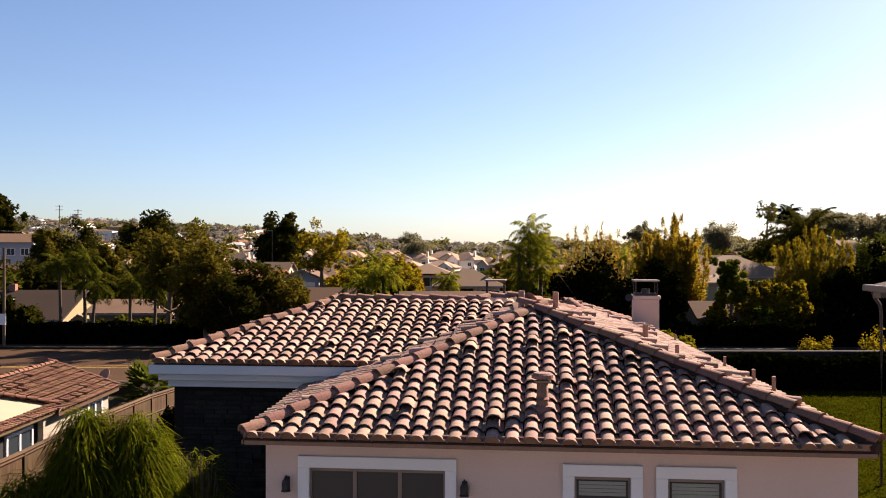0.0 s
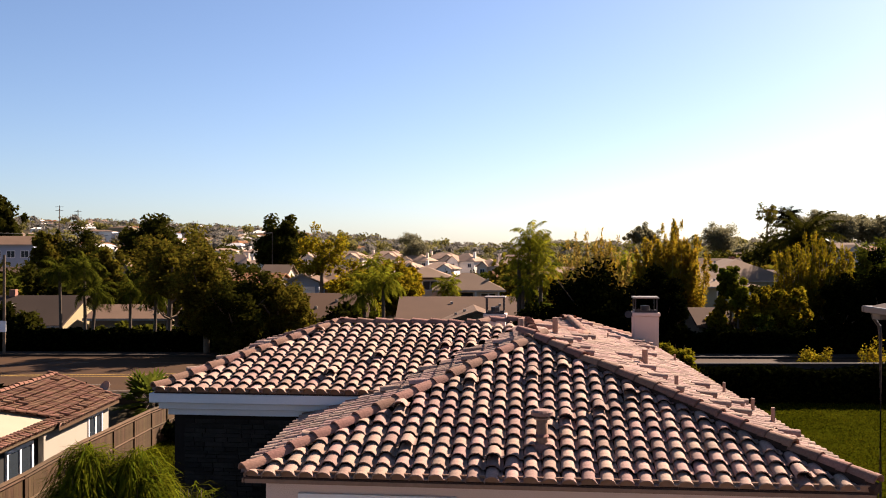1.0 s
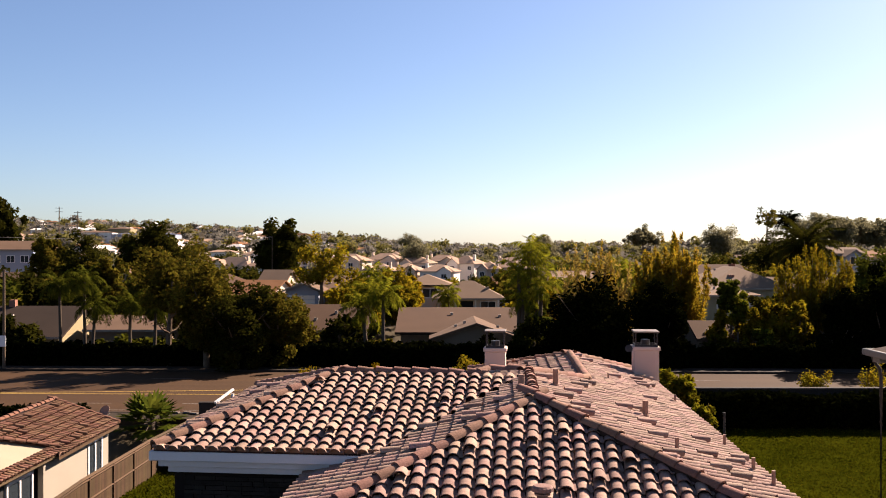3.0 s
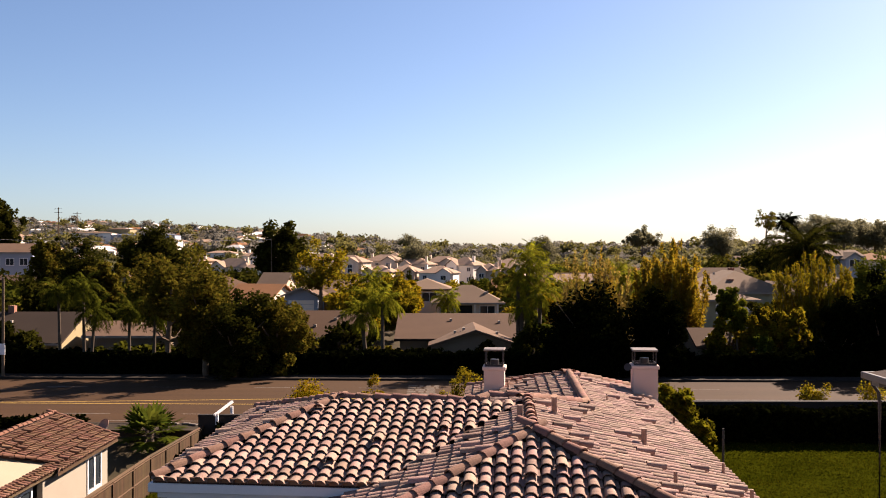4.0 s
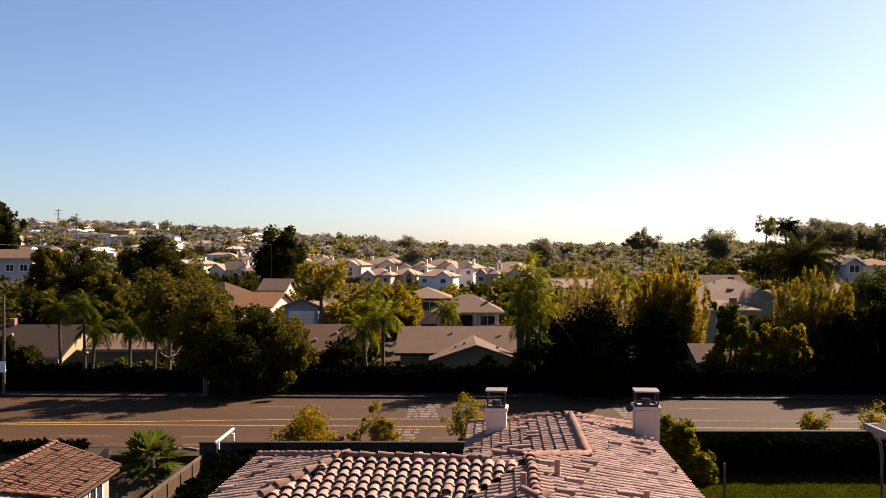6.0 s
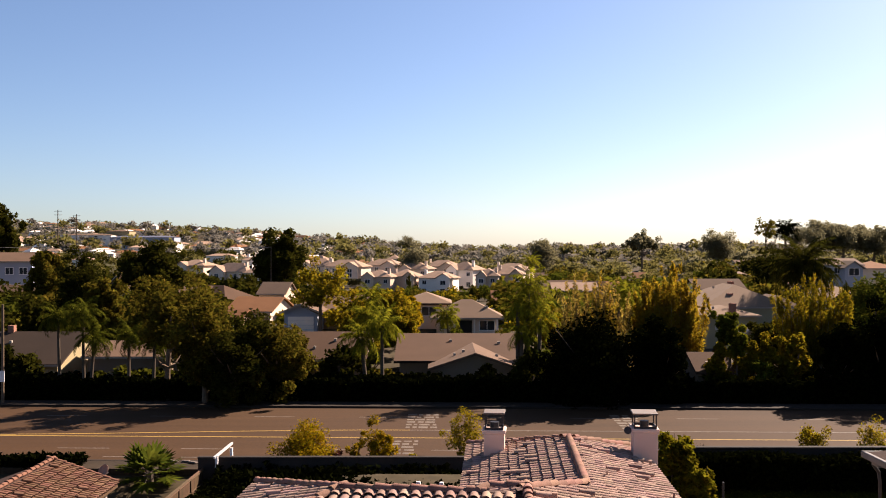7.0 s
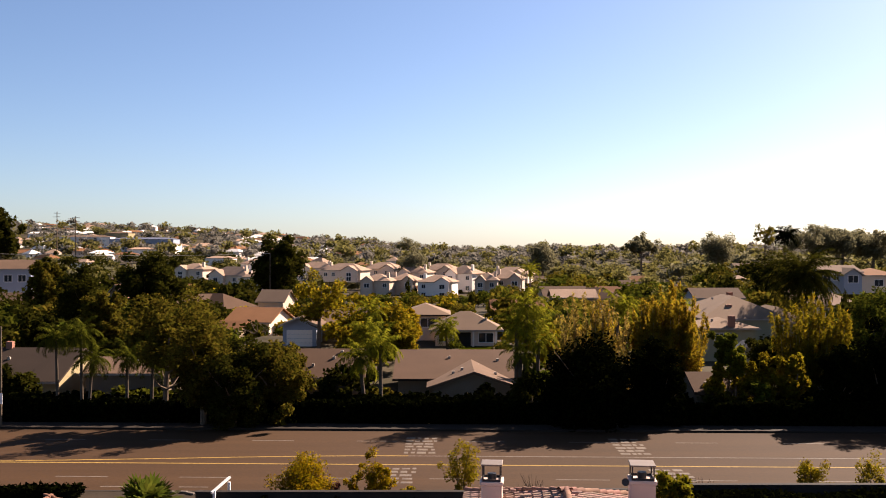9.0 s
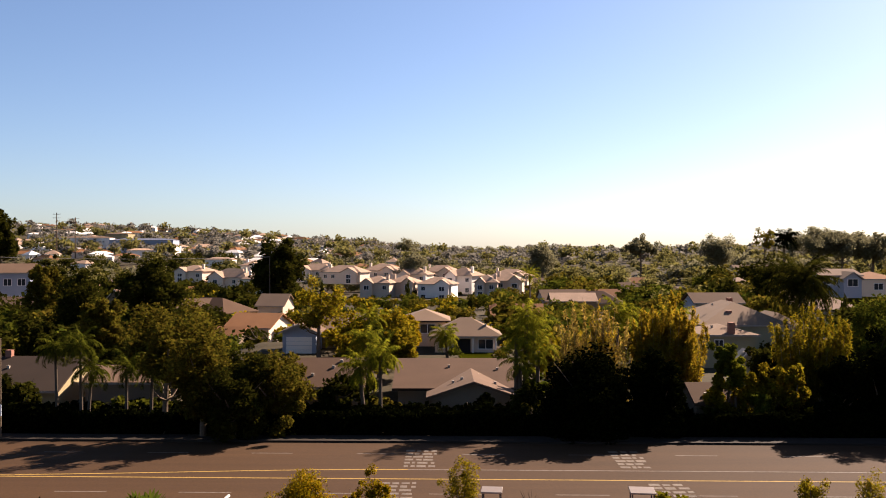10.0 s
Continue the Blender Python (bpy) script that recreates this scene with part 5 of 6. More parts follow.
for i in range(7):
    tree(-103.5 + i * 1.7, 230, 9.5 + 0.8 * (i % 3), 1.3, 6.5, DEEP, "narrow dark cypress in a row", name="cypress_tree", seed=100 + i, clumps=26, per=40, leaf=0.6, trunk=0.2, group="cypress row")
tree(-25.0, 127, 0.6, 2.4, 1.8, OLIVE, "olive shrubbery below the rust-roofed house", name="bush", seed=301, clumps=50, per=60, leaf=0.3, category="bush")
tree(-33.5, 128, 1.0, 3.0, 2.0, GREEN, "green shrubbery below the rust-roofed house", name="bush", seed=302, clumps=50, per=60, leaf=0.3, category="bush")
tree(6.5, 70.6, 1.9, 1.5, 2.0, DEEP, "dark shrubbery before the palm trunks", name="bush", seed=319, clumps=50, per=120, leaf=0.16, category="bush")
tree(7.2, 72.6, 3.4, 1.5, 2.6, GREEN, "leafy green shrubbery round the palm trunks", name="bush", seed=309, clumps=50, per=120, leaf=0.2, category="bush")
tree(11.0, 96, 4.2, 1.8, 2.6, YELLOW, "yellow-green tree beside the queen palms", seed=310, clumps=40, per=110, leaf=0.22, group="trees across the road")
tree(-6.6, 84, 0.9, 1.5, 1.8, GREEN, "leafy green shrub between the brown-roofed houses", name="bush", seed=311, clumps=36, per=110, leaf=0.18, category="bush")
tree(-4.6, 79.0, -0.2, 1.6, 1.3, OLIVE, "olive shrub before the brown-roofed house", name="bush", seed=312, clumps=36, per=110, leaf=0.18, category="bush")
palm(-4.9, 76.5, 3.7, 2.3, "queen palm between the brown-roofed houses", 313, 14, 0.16, pairs=18, leaf=0.65)
tree(31.8, 90, 3.2, 2.2, 2.2, DEEP, "dark leafy tree in front of the beige house", seed=304, clumps=50, per=150, leaf=0.18, group="trees across the road")
tree(38.6, 88, 3.4, 2.6, 2.6, GREEN, "dark leafy tree in front of the beige house", seed=305, clumps=60, per=140, leaf=0.18, group="trees across the road")
tree(46.0, 98, 7.0, 3.6, 4.6, GREEN, "broad green tree beside the beige house", seed=306, clumps=90, per=120, leaf=0.22, group="trees across the road")
palm(25.0, 100, 4.6, 3.0, "bright feathery palm behind the bamboo", 307, 18, 0.18, pairs=18, leaf=0.9)
palm(21.2, 112, 4.4, 3.2, "bright feathery palm behind the bamboo", 308, 18, 0.18, pairs=18, leaf=0.9)


def banana(x, y, top, label, seed):
    """A clump of upright stems with broad arching leaves, split along a midrib."""
    rg = rng(seed)
    g = ground_z(x, y)
    t = thing("banana_plant", Matrix.Translation((x, y, g)), label, "plant", "banana plants")
    h = top - g
    for i in range(3):
        b = Vector((0.35 * rg.normal(), 0.35 * rg.normal(), 0.0))
        part("stem", tube(bmesh.new(), [b + Vector((0, 0, -0.2)), b + Vector((0, 0, h * 0.55))], [0.09, 0.06], 6), CANE, t)
        for k in range(7):
            az, el = 2 * math.pi * rg.random(), radians(50 + 35 * rg.random())
            d, sd = Vector((math.cos(az), math.sin(az), 0)), Vector((-math.sin(az), math.cos(az), 0))
            ln = h * (0.45 + 0.25 * rg.random())
            vs, fs = [], []
            for q in range(7):
                f = q / 6
                p = b + Vector((0, 0, h * 0.5)) + d * (ln * f * math.cos(el)) + Vector((0, 0, ln * (f * math.sin(el) - 0.55 * f * f)))
                w = 0.19 * math.sin(math.pi * min(0.97, 0.08 + f * 0.9))
                vs += [p - sd * w + Vector((0, 0, 0.08 * w)), p, p + sd * w + Vector((0, 0, 0.08 * w))]
            for q in range(6):
                fs += [(3 * q, 3 * q + 1, 3 * q + 4, 3 * q + 3), (3 * q + 1, 3 * q + 2, 3 * q + 5, 3 * q + 4)]
            link_mesh("leaf", vs, fs, PALMD, t)


for i, (bx, by, bt) in enumerate(((-27.2, 74.5, 0.9), (-26.0, 75.2, 1.3), (-25.2, 74.6, 0.8), (-24.0, 75.4, 1.0), (-22.4, 74.8, 0.8), (20.6, 72.0, 1.0))):
    banana(bx, by, bt, "bright broad-leaved banana plant behind the hedge", 600 + i)


# ---- grass on the lawns ----
GRASS = leafmat("grass_blade", (0.026, 0.031, 0.001), (0.06, 0.058, 0.003), 0.4, 0.3)


def grass(name, x0, x1, y0, y1, n, size, seed, label):
    """Short blades and tufts standing on a lawn."""
    rg = rng(seed)
    x, y = x0 + (x1 - x0) * rg.random(n), y0 + (y1 - y0) * rg.random(n)
    z = np.array([ground_z(float(p), float(q)) for p, q in zip(x, y)]) + 0.05
    hgt = size * (0.5 + rg.random(n)) * (1 + 0.5 * np.array([noise.noise((p * 0.8, q * 0.8, seed)) for p, q in zip(x, y)]))
    an = 2 * math.pi * rg.random(n)
    w = size * 0.6
    lean = size * 0.6 * rg.normal(size=(n, 2))
    v = np.stack([np.stack([x - w * np.cos(an), y - w * np.sin(an), z], 1), np.stack([x + w * np.cos(an), y + w * np.sin(an), z], 1),
                  np.stack([x + lean[:, 0] + 0.4 * w * np.cos(an), y + lean[:, 1] + 0.4 * w * np.sin(an), z + hgt], 1),
                  np.stack([x + lean[:, 0] - 0.4 * w * np.cos(an), y + lean[:, 1] - 0.4 * w * np.sin(an), z + hgt], 1)], axis=1).reshape(-1, 3)
    ob = leaf_ob(name, v, np.arange(4 * n).reshape(-1, 4), GRASS, None, label, "stuff")
    return tagged(ob, category="grass")


grass("grass", 6.0, 19.0, 17.0, 38.4, 45000, 0.04, 401, "short green lawn grass behind the house")
grass("grass_side", -10.6, -6.9, 18.0, 42.0, 13000, 0.07, 402, "rough grass along the wooden fence")


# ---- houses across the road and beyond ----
# Walls turned from the sun: their shade is put into this darker stucco.
SHADEW = mat("shaded_dull_stucco", (0.23, 0.165, 0.11), 0.9, 0.1, 0.5, 20, 0.2)
BROWN = mat("brown_shingle", (0.084, 0.046, 0.027), 0.95, 0.15, 0.4, 9, 0.3)
# Darker copy of BROWN; on the cream house it paints in the roof's shade.
DARKR = mat("dark_brown_shingle", (0.037, 0.024, 0.017), 0.95, 0.15, 0.4, 9, 0.3)
GREYR = mat("grey_shingle", (0.138, 0.084, 0.054), 0.95, 0.15, 0.4, 9, 0.3)
TANR = mat("tan_tile_roof", (0.34, 0.225, 0.155), 0.95, 0.25, 0.3, 5, 0.3)
TANB = mat("tan_brown_shingle", (0.215, 0.142, 0.094), 0.95, 0.12, 0.3, 6, 0.3)
RUST = mat("rust_shingle", (0.22, 0.10, 0.044), 0.95, 0.15, 0.4, 6, 0.3)
HALLR = mat("blue_grey_hall_roof", (0.11, 0.12, 0.17), 0.8, 0.1, 0.2, 4, 0.1)
TRIMT = mat("pale_trim_paint", (0.34, 0.29, 0.24), 0.8, 0.1, 2, 20, 0.1)
TANW = mat("tan_stucco", (0.31, 0.27, 0.165), 0.9, 0.1, 0.5, 20, 0.2)
TAUPE = mat("taupe_stucco", (0.58, 0.44, 0.33), 0.9, 0.08, 0.5, 20, 0.2)
BEIGE = mat("beige_stucco", (0.72, 0.56, 0.43), 0.9, 0.08, 0.5, 20, 0.2)
WHITEH = mat("white_stucco", (0.86, 0.76, 0.66), 0.9, 0.06, 0.5, 20, 0.2)
BLUEH = mat("pale_blue_siding", (0.30, 0.325, 0.38), 0.9, 0.06, 0.5, 20, 0.2)
BRICK = mat("red_brick", (0.28, 0.13, 0.09), 0.95, 0.2, 3, 20, 0.3)


PLOTS = []  # middle of the front, half width and depth of each house


def plain_house(x, y, w, d, z0, eave, ridge, wallm, roofm, label, rot=0.0, style="gable_x", windows=(), chimneys=(), over=0.5, name="house", garage=None, trim=None):
    """A house: w across, d deep, origin at the middle of its front; style says which way the ridge runs, or a hip roof.
    windows: (x, z, width, height) on the front."""
    h = thing(name, Matrix.Translation((x, y, z0)) @ Matrix.Rotation(radians(rot), 4, "Z"), label, "house", "houses beyond the road")
    PLOTS.append((x, y, w / 2, d))
    e, r = eave - z0, ridge - z0
    trim = trim or TRIMT
    bm = bmesh.new()
    t = 0.25
    box(bm, -w / 2, w / 2, 0, t, 0, e)
    box(bm, -w / 2, w / 2, d - t, d, 0, e)
    box(bm, -w / 2, -w / 2 + t, t, d - t, 0, e)
    box(bm, w / 2 - t, w / 2, t, d - t, 0, e)
    part("wall", bm, wallm, h)
    o = over
    x0, x1, y0, y1 = -w / 2 - o, w / 2 + o, -o, d + o
    bm = bmesh.new()
    if style == "gable_x":
        m = d / 2
        solid(bm, [(x0, y0, e), (x1, y0, e), (x1, m, r), (x0, m, r)], 0.18)
        solid(bm, [(x1, y1, e), (x0, y1, e), (x0, m, r), (x1, m, r)], 0.18)
        for sx in (-w / 2, w / 2 - t):
            g = bmesh.new()
            solid_prism(g, [(sx, 0.05, e - 0.01), (sx, d - 0.05, e - 0.01), (sx, m, r - 0.2)], (t, 0, 0))
            part("gable", g, wallm, h)
    elif style == "gable_y":
        solid(bm, [(0, y0, r), (0, y1, r), (x0, y1, e), (x0, y0, e)], 0.18)
        solid(bm, [(0, y1, r), (0, y0, r), (x1, y0, e), (x1, y1, e)], 0.18)
        for sy in (0.0, d - t):
            g = bmesh.new()
            solid_prism(g, [(-w / 2 + 0.05, sy, e - 0.01), (w / 2 - 0.05, sy, e - 0.01), (0, sy, r - 0.2)], (0, t, 0))
            part("gable", g, wallm, h)
    else:
        k = min(w, d) / 2 + o
        if w >= d:
            a0, b0 = (x0 + k, d / 2, r), (x1 - k, d / 2, r)
            faces = [[(x0, y0, e), (x1, y0, e), b0, a0], [(x1, y1, e), (x0, y1, e), a0, b0], [(x0, y1, e), (x0, y0, e), a0], [(x1, y0, e), (x1, y1, e), b0]]
        else:
            a0, b0 = (0, y0 + k, r), (0, y1 - k, r)
            faces = [[(x0, y1, e), (x0, y0, e), a0, b0], [(x1, y0, e), (x1, y1, e), b0, a0], [(x0, y0, e), (x1, y0, e), a0], [(x1, y1, e), (x0, y1, e), b0]]
        for fc in faces:
            solid(bm, fc, 0.18)
    part("roof", bm, roofm, h)
    if style == "gable_y":
        for sx in (-1, 1):
            bm = bmesh.new()
            solid_prism(bm, [(0, y0 - 0.05, r - 0.02), (0, y0 - 0.05, r - 0.24), (sx * (w / 2 + o), y0 - 0.05, e - 0.24), (sx * (w / 2 + o), y0 - 0.05, e - 0.02)], (0, 0.045, 0))
            part("rake_board", bm, trim, h)
    else:
        boxed("eave_board", (x0, x1, y0 - 0.05, y0 - 0.005, e - 0.22, e - 0.04), trim, h)
    vr = rng(int(abs(x) * 10 + y))
    if y < 130:
        for i in range(3):
            f = 0.25 + 0.6 * vr.random()
            vx, vy = (vr.random() - 0.5) * w * 0.8, d / 2 * f
            vz = e + (r - e) * (vy + o) / (d / 2 + o) if style != "gable_y" else r - (r - e) * abs(vx) / (w / 2 + o)
            boxed("roof_vent", (vx - 0.12, vx + 0.12, vy - 0.12, vy + 0.12, vz - 0.1, vz + 0.22), TRIMT, h)
    for wx, wz, ww, wh in windows:
        q = thing("window", Matrix.Translation((wx, 0, wz)), "", "")
        q.parent = h
        bm = bmesh.new()
        f = 0.1
        box(bm, -ww / 2 - f, ww / 2 + f, -0.06, -0.002, wh, wh + f)
        box(bm, -ww / 2 - f, ww / 2 + f, -0.06, -0.002, -f, 0)
        box(bm, -ww / 2 - f, -ww / 2, -0.06, -0.002, 0, wh)
        box(bm, ww / 2, ww / 2 + f, -0.06, -0.002, 0, wh)
        box(bm, -0.04, 0.04, -0.05, -0.002, 0, wh)
        part("frame", bm, WHITE, q)
        boxed("pane", (-ww / 2, ww / 2, -0.03, -0.004, 0, wh), GLASS, q)
    if garage:
        gx, gw, gh = garage
        g = thing("garage_door", Matrix.Translation((gx, 0, 0)), "", "")
        g.parent = h
        for i in range(4):
            boxed("panel", (-gw / 2, gw / 2, -0.05, -0.004, gh * i / 4 + 0.015, gh * (i + 1) / 4 - 0.015), WHITEH, g)
    for cx, cy, cw, ch, cm in chimneys:
        c = boxed("chimney", (cx - cw / 2, cx + cw / 2, cy - cw / 2, cy + cw / 2, e, r + ch), cm, h)
    return h


G = -2.6
plain_house(1.4, 83.5, 10.4, 16, G, 0.05, 1.75, SHADEW, BROWN, "low taupe house with a brown shingle roof", trim=DARKR)
plain_house(2.9, 80.0, 7.2, 8.5, G, -0.2, 1.15, SHADEW, GREYR, "gabled front wing of the brown-roofed house", style="gable_y", trim=GREYR)
plain_house(-10.9, 82.5, 7.5, 9.5, G, 0.3, 2.3, SHADEW, BROWN, "low house with a brown shingle roof")
plain_house(-42.0, 87.0, 12.0, 12, G, -0.7, 1.8, CREAM, DARKR, "low yellow-cream house with shade in its brown roof colour", chimneys=((-1.0, 6, 0.6, 0.6, BRICK),))
plain_house(-30.2, 89.0, 7.4, 8, G, -0.2, 0.9, SHADEW, GREYR, "grey outbuilding behind the palms")
plain_house(-17.0, 112.0, 4.0, 7, -0.2, 2.45, 3.5, BLUEH, GREYR, "pale garage with a white panelled door", style="gable_y", garage=(0, 3.1, 2.1), windows=())
plain_house(-12.6, 118.0, 5.0, 9, -0.4, 2.3, 4.0, SHADEW, GREYR, "pale house behind the garage")
plain_house(-28.4, 137.0, 6.6, 9, -2.8, 0.9, 2.8, BEIGE, RUST, "house with a rust-coloured shingle roof", -12, windows=((2, 1, 1.5, 1.2),))
plain_house(-30.8, 132.6, 4.4, 4.0, -2.8, 0.2, 1.3, SHADEW, RUST, "carport wing of the rust-roofed house", -12)
plain_house(-2.2, 130.5, 5.9, 7.5, -1.6, 2.46, 3.85, BEIGE, TANB, "two-storey pale house with a hip roof", style="hip", windows=((0.4, 2.3, 2.0, 1.2), (-1.9, 2.4, 1.0, 1.0)), over=0.7, trim=DARKR)
sheet("lawn_porch", 2.4, 6.8, 112.5, 121.5, 0.08, LAWN, "small green front lawn before the porch house", "lawn", 1.0)
porch = plain_house(3.4, 123.0, 8.2, 6.8, -1.5, 1.0, 3.2, BEIGE, TANB, "low house with a white porch and a lawn", style="hip", windows=((2.6, 0.8, 1.9, 1.2), (-3.0, 0.9, 1.2, 1.1)), over=0.8)
# A flat dark sheet painted in place of the doorway's shaded depth.
boxed("doorway", (-1.5, 0.6, -0.03, -0.004, 0.1, 2.1), SHADEFILL, porch, "flat dark panel painting the shade inside the porch doorway")
for px in (-1.7, 0.9, 3.9):
    boxed("porch_post", (px - 0.1, px + 0.1, -0.75, -0.55, 0.0, 2.45), WHITEH, porch, bevel=0.02)
boxed("porch_beam", (-1.9, 4.1, -0.78, -0.52, 2.28, 2.46), WHITEH, porch)
plain_house(41.5, 126.0, 11.4, 17, -2.6, 2.2, 5.0, TANW, TANB, "beige house with a broad tan roof and brick chimneys", style="hip", chimneys=((-1.5, 3.0, 0.75, -1.1, BRICK), (0.8, 10, 0.75, 0.3, BRICK)))
plain_house(36.5, 117.0, 6.5, 8.5, -2.6, 1.7, 2.7, TANW, TANB, "beige front wing with a tan roof", style="hip", chimneys=((0.2, 0.2, 0.75, 0.5, BRICK),), windows=((-1.4, 2.6, 1.0, 1.0),))
plain_house(48.2, 130.0, 6.0, 11, -2.6, 1.4, 3.4, TANW, TANB, "low wing of the beige house with a tan hip roof", style="hip")
plain_house(32.4, 97.0, 2.2, 2.4, -2.6, 0.8, 1.9, TANW, TRIMT, "small garden shed with a pale roof", style="gable_y", over=0.25, name="garden_shed")
plain_house(21.4, 72.6, 2.7, 5.4, -2.2, 0.5, 1.7, SHADEW, BROWN, "small outbuilding with a brown roof", over=0.25, trim=BROWN)
plain_house(91.0, 211.0, 9, 10, 1.5, 6.5, 7.9, BLUEH, GREYR, "pale blue two-storey house with a grey roof", windows=((-3.2, 3.0, 1.6, 1.3), (-1.0, 3.0, 1.6, 1.3)))
plain_house(92.4, 208.0, 4, 6, 1.5, 5.8, 7.4, BLUEH, GREYR, "gabled front of the pale blue house", style="gable_y", windows=((0, 2.6, 2.2, 1.6),))
plain_house(101, 214.0, 9, 9, 1.5, 5.6, 7.2, BEIGE, RUST, "beige house with a rust roof", style="hip", windows=((0, 1.6, 2, 1.4),))
# A white house: BLUEH puts the grey-blue of its shaded walls into the colour.
plain_house(-93.5, 200.0, 10.0, 9, -4.0, 7.4, 9.3, BLUEH, GREYR, "white two-storey house with shade in its grey-blue wall colour", 12, windows=((0.4, 8.6, 1.5, 1.4), (3.2, 8.6, 1.5, 1.4), (-2.4, 8.6, 1.5, 1.4), (0.4, 4.9, 1.5, 1.4), (3.2, 4.9, 1.5, 1.4), (-2.4, 4.9, 1.5, 1.4)))
plain_house(-58.4, 167.0, 5.0, 8, -3.0, 1.9, 5.3, SHADEW, GREYR, "house with a steep grey roof among trees", style="gable_y")
plain_house(-34.8, 190.0, 5.4, 7, -3.6, 0.9, 3.2, TAUPE, TANB, "small house with a tan roof behind the pine", -10)


# two-storey townhouses in rows: direction of left and right end, heights of ridge, eave and foot seen at 12.5 above the ground datum
def townhouse(d0, d1, ridge, eave, foot, yy, wallm, side, turn):
    """A hip-roofed townhouse with a gabled bay on one side of its front."""
    k = yy / 1644
    w = (d1 - d0) * k
    z = [12.5 - (v - 441) * k for v in (ridge, eave, foot)]
    h = z[1] - z[2]
    wins = []
    n = max(2, int(w / 3.6))
    for i in range(n):
        wx = -w / 2 + w * (i + 0.5) / n
        if abs(wx - side * w * 0.24) < w * 0.25:
            continue
        if h > 3:
            wins.append((wx, h - 2.6, 1.5, 1.5))
        if h > 5.5:
            wins.append((wx, 0.6, 1.6, 1.8))
    t = plain_house(((d0 + d1) / 2 - 780) * k, yy, w, 11, z[2], z[1], z[0], wallm, TANR, "two-storey stucco townhouse with tan tile roof and a gabled bay", turn, "hip", wins,
                    ((-side * w * 0.36, 4.0, 1.0, 0.5, wallm),), 0.7, "townhouse")
    bw, c, top = w * 0.40, side * w * 0.24, h + (z[0] - z[1]) * 0.72
    boxed("bay_wall", (c - bw / 2, c + bw / 2, -1.6, -0.01, 0.0, h - 0.1), wallm, t)
    g = bmesh.new()
    solid_prism(g, [(c - bw / 2, -1.6, h - 0.09), (c + bw / 2, -1.6, h - 0.09), (c, -1.6, top - 0.25)], (0, 1.2, 0))
    part("bay_gable", g, wallm, t)
    bm = bmesh.new()
    o = 0.5
    solid(bm, [(c, -2.1, top), (c, 3.0, top), (c - bw / 2 - o, 3.0, h - 0.1), (c - bw / 2 - o, -2.1, h - 0.1)], 0.16)
    solid(bm, [(c, 3.0, top), (c, -2.1, top), (c + bw / 2 + o, -2.1, h - 0.1), (c + bw / 2 + o, 3.0, h - 0.1)], 0.16)
    part("bay_roof", bm, TANR, t)
    for wz, hh in ((h - 2.7, 1.6), (0.5, 1.9)):
        if wz < 0.3:
            continue
        q = thing("window", Matrix.Translation((c, -1.6, wz)), "", "")
        q.parent = t
        bm = bmesh.new()
        ww = min(2.0, bw * 0.5)
        box(bm, -ww / 2 - 0.14, ww / 2 + 0.14, -0.06, -0.002, hh, hh + 0.14)
        box(bm, -ww / 2 - 0.14, ww / 2 + 0.14, -0.06, -0.002, -0.14, 0)
        box(bm, -ww / 2 - 0.14, -ww / 2, -0.06, -0.002, 0, hh)
        box(bm, ww / 2, ww / 2 + 0.14, -0.06, -0.002, 0, hh)
        box(bm, -0.05, 0.05, -0.05, -0.002, 0, hh)
        part("frame", bm, WHITE, q)
        boxed("pane", (-ww / 2, ww / 2, -0.03, -0.004, 0, hh), GLASS, q)
    return t


for q in ((636, 690, 489, 501, 541, 370, TAUPE, -1, -14), (686, 736, 488, 500, 541, 376, TAUPE, 1, -14), (738, 800, 491, 503, 533, 368, WHITEH, 1, -14), (784, 838, 474, 488, 520, 390, WHITEH, -1, -30),
          (840, 880, 487, 500, 528, 348, TAUPE, -1, -10), (874, 924, 483, 497, 527, 352, TAUPE, 1, -10), (566, 640, 470, 482, 503, 400, BEIGE, 1, -18), (520, 588, 467, 478, 500, 430, BEIGE, -1, -18),
          (640, 704, 468, 479, 500, 425, BEIGE, 1, -18), (700, 756, 474, 486, 505, 410, BEIGE, -1, -18), (745, 806, 470, 481, 500, 440, BEIGE, 1, -18), (424, 484, 482, 494, 527, 372, WHITEH, 1, -18),
          (360, 442, 476, 491, 514, 395, BEIGE, -1, -25), (424, 462, 461, 470, 490, 430, WHITEH, 1, -18), (306, 362, 470, 480, 500, 400, BEIGE, -1, -18), (866, 934, 477, 489, 505, 384, BEIGE, 1, -18)):
    townhouse(*q)
plain_house(31, 215, 10, 8, -4.0, 0.4, 2.2, SHADEW, TANR, "long low house with a tan roof")
plain_house(48, 160, 8, 8, 0.0, 3.2, 4.8, BLUEH, BROWN, "pale house with a brown roof", windows=((-1, 1, 1.5, 1.0),))
plain_house(14, 168, 9, 8, -3.4, 0.2, 2.4, BEIGE, RUST, "low house with a red-brown roof")
rg = rng(17)
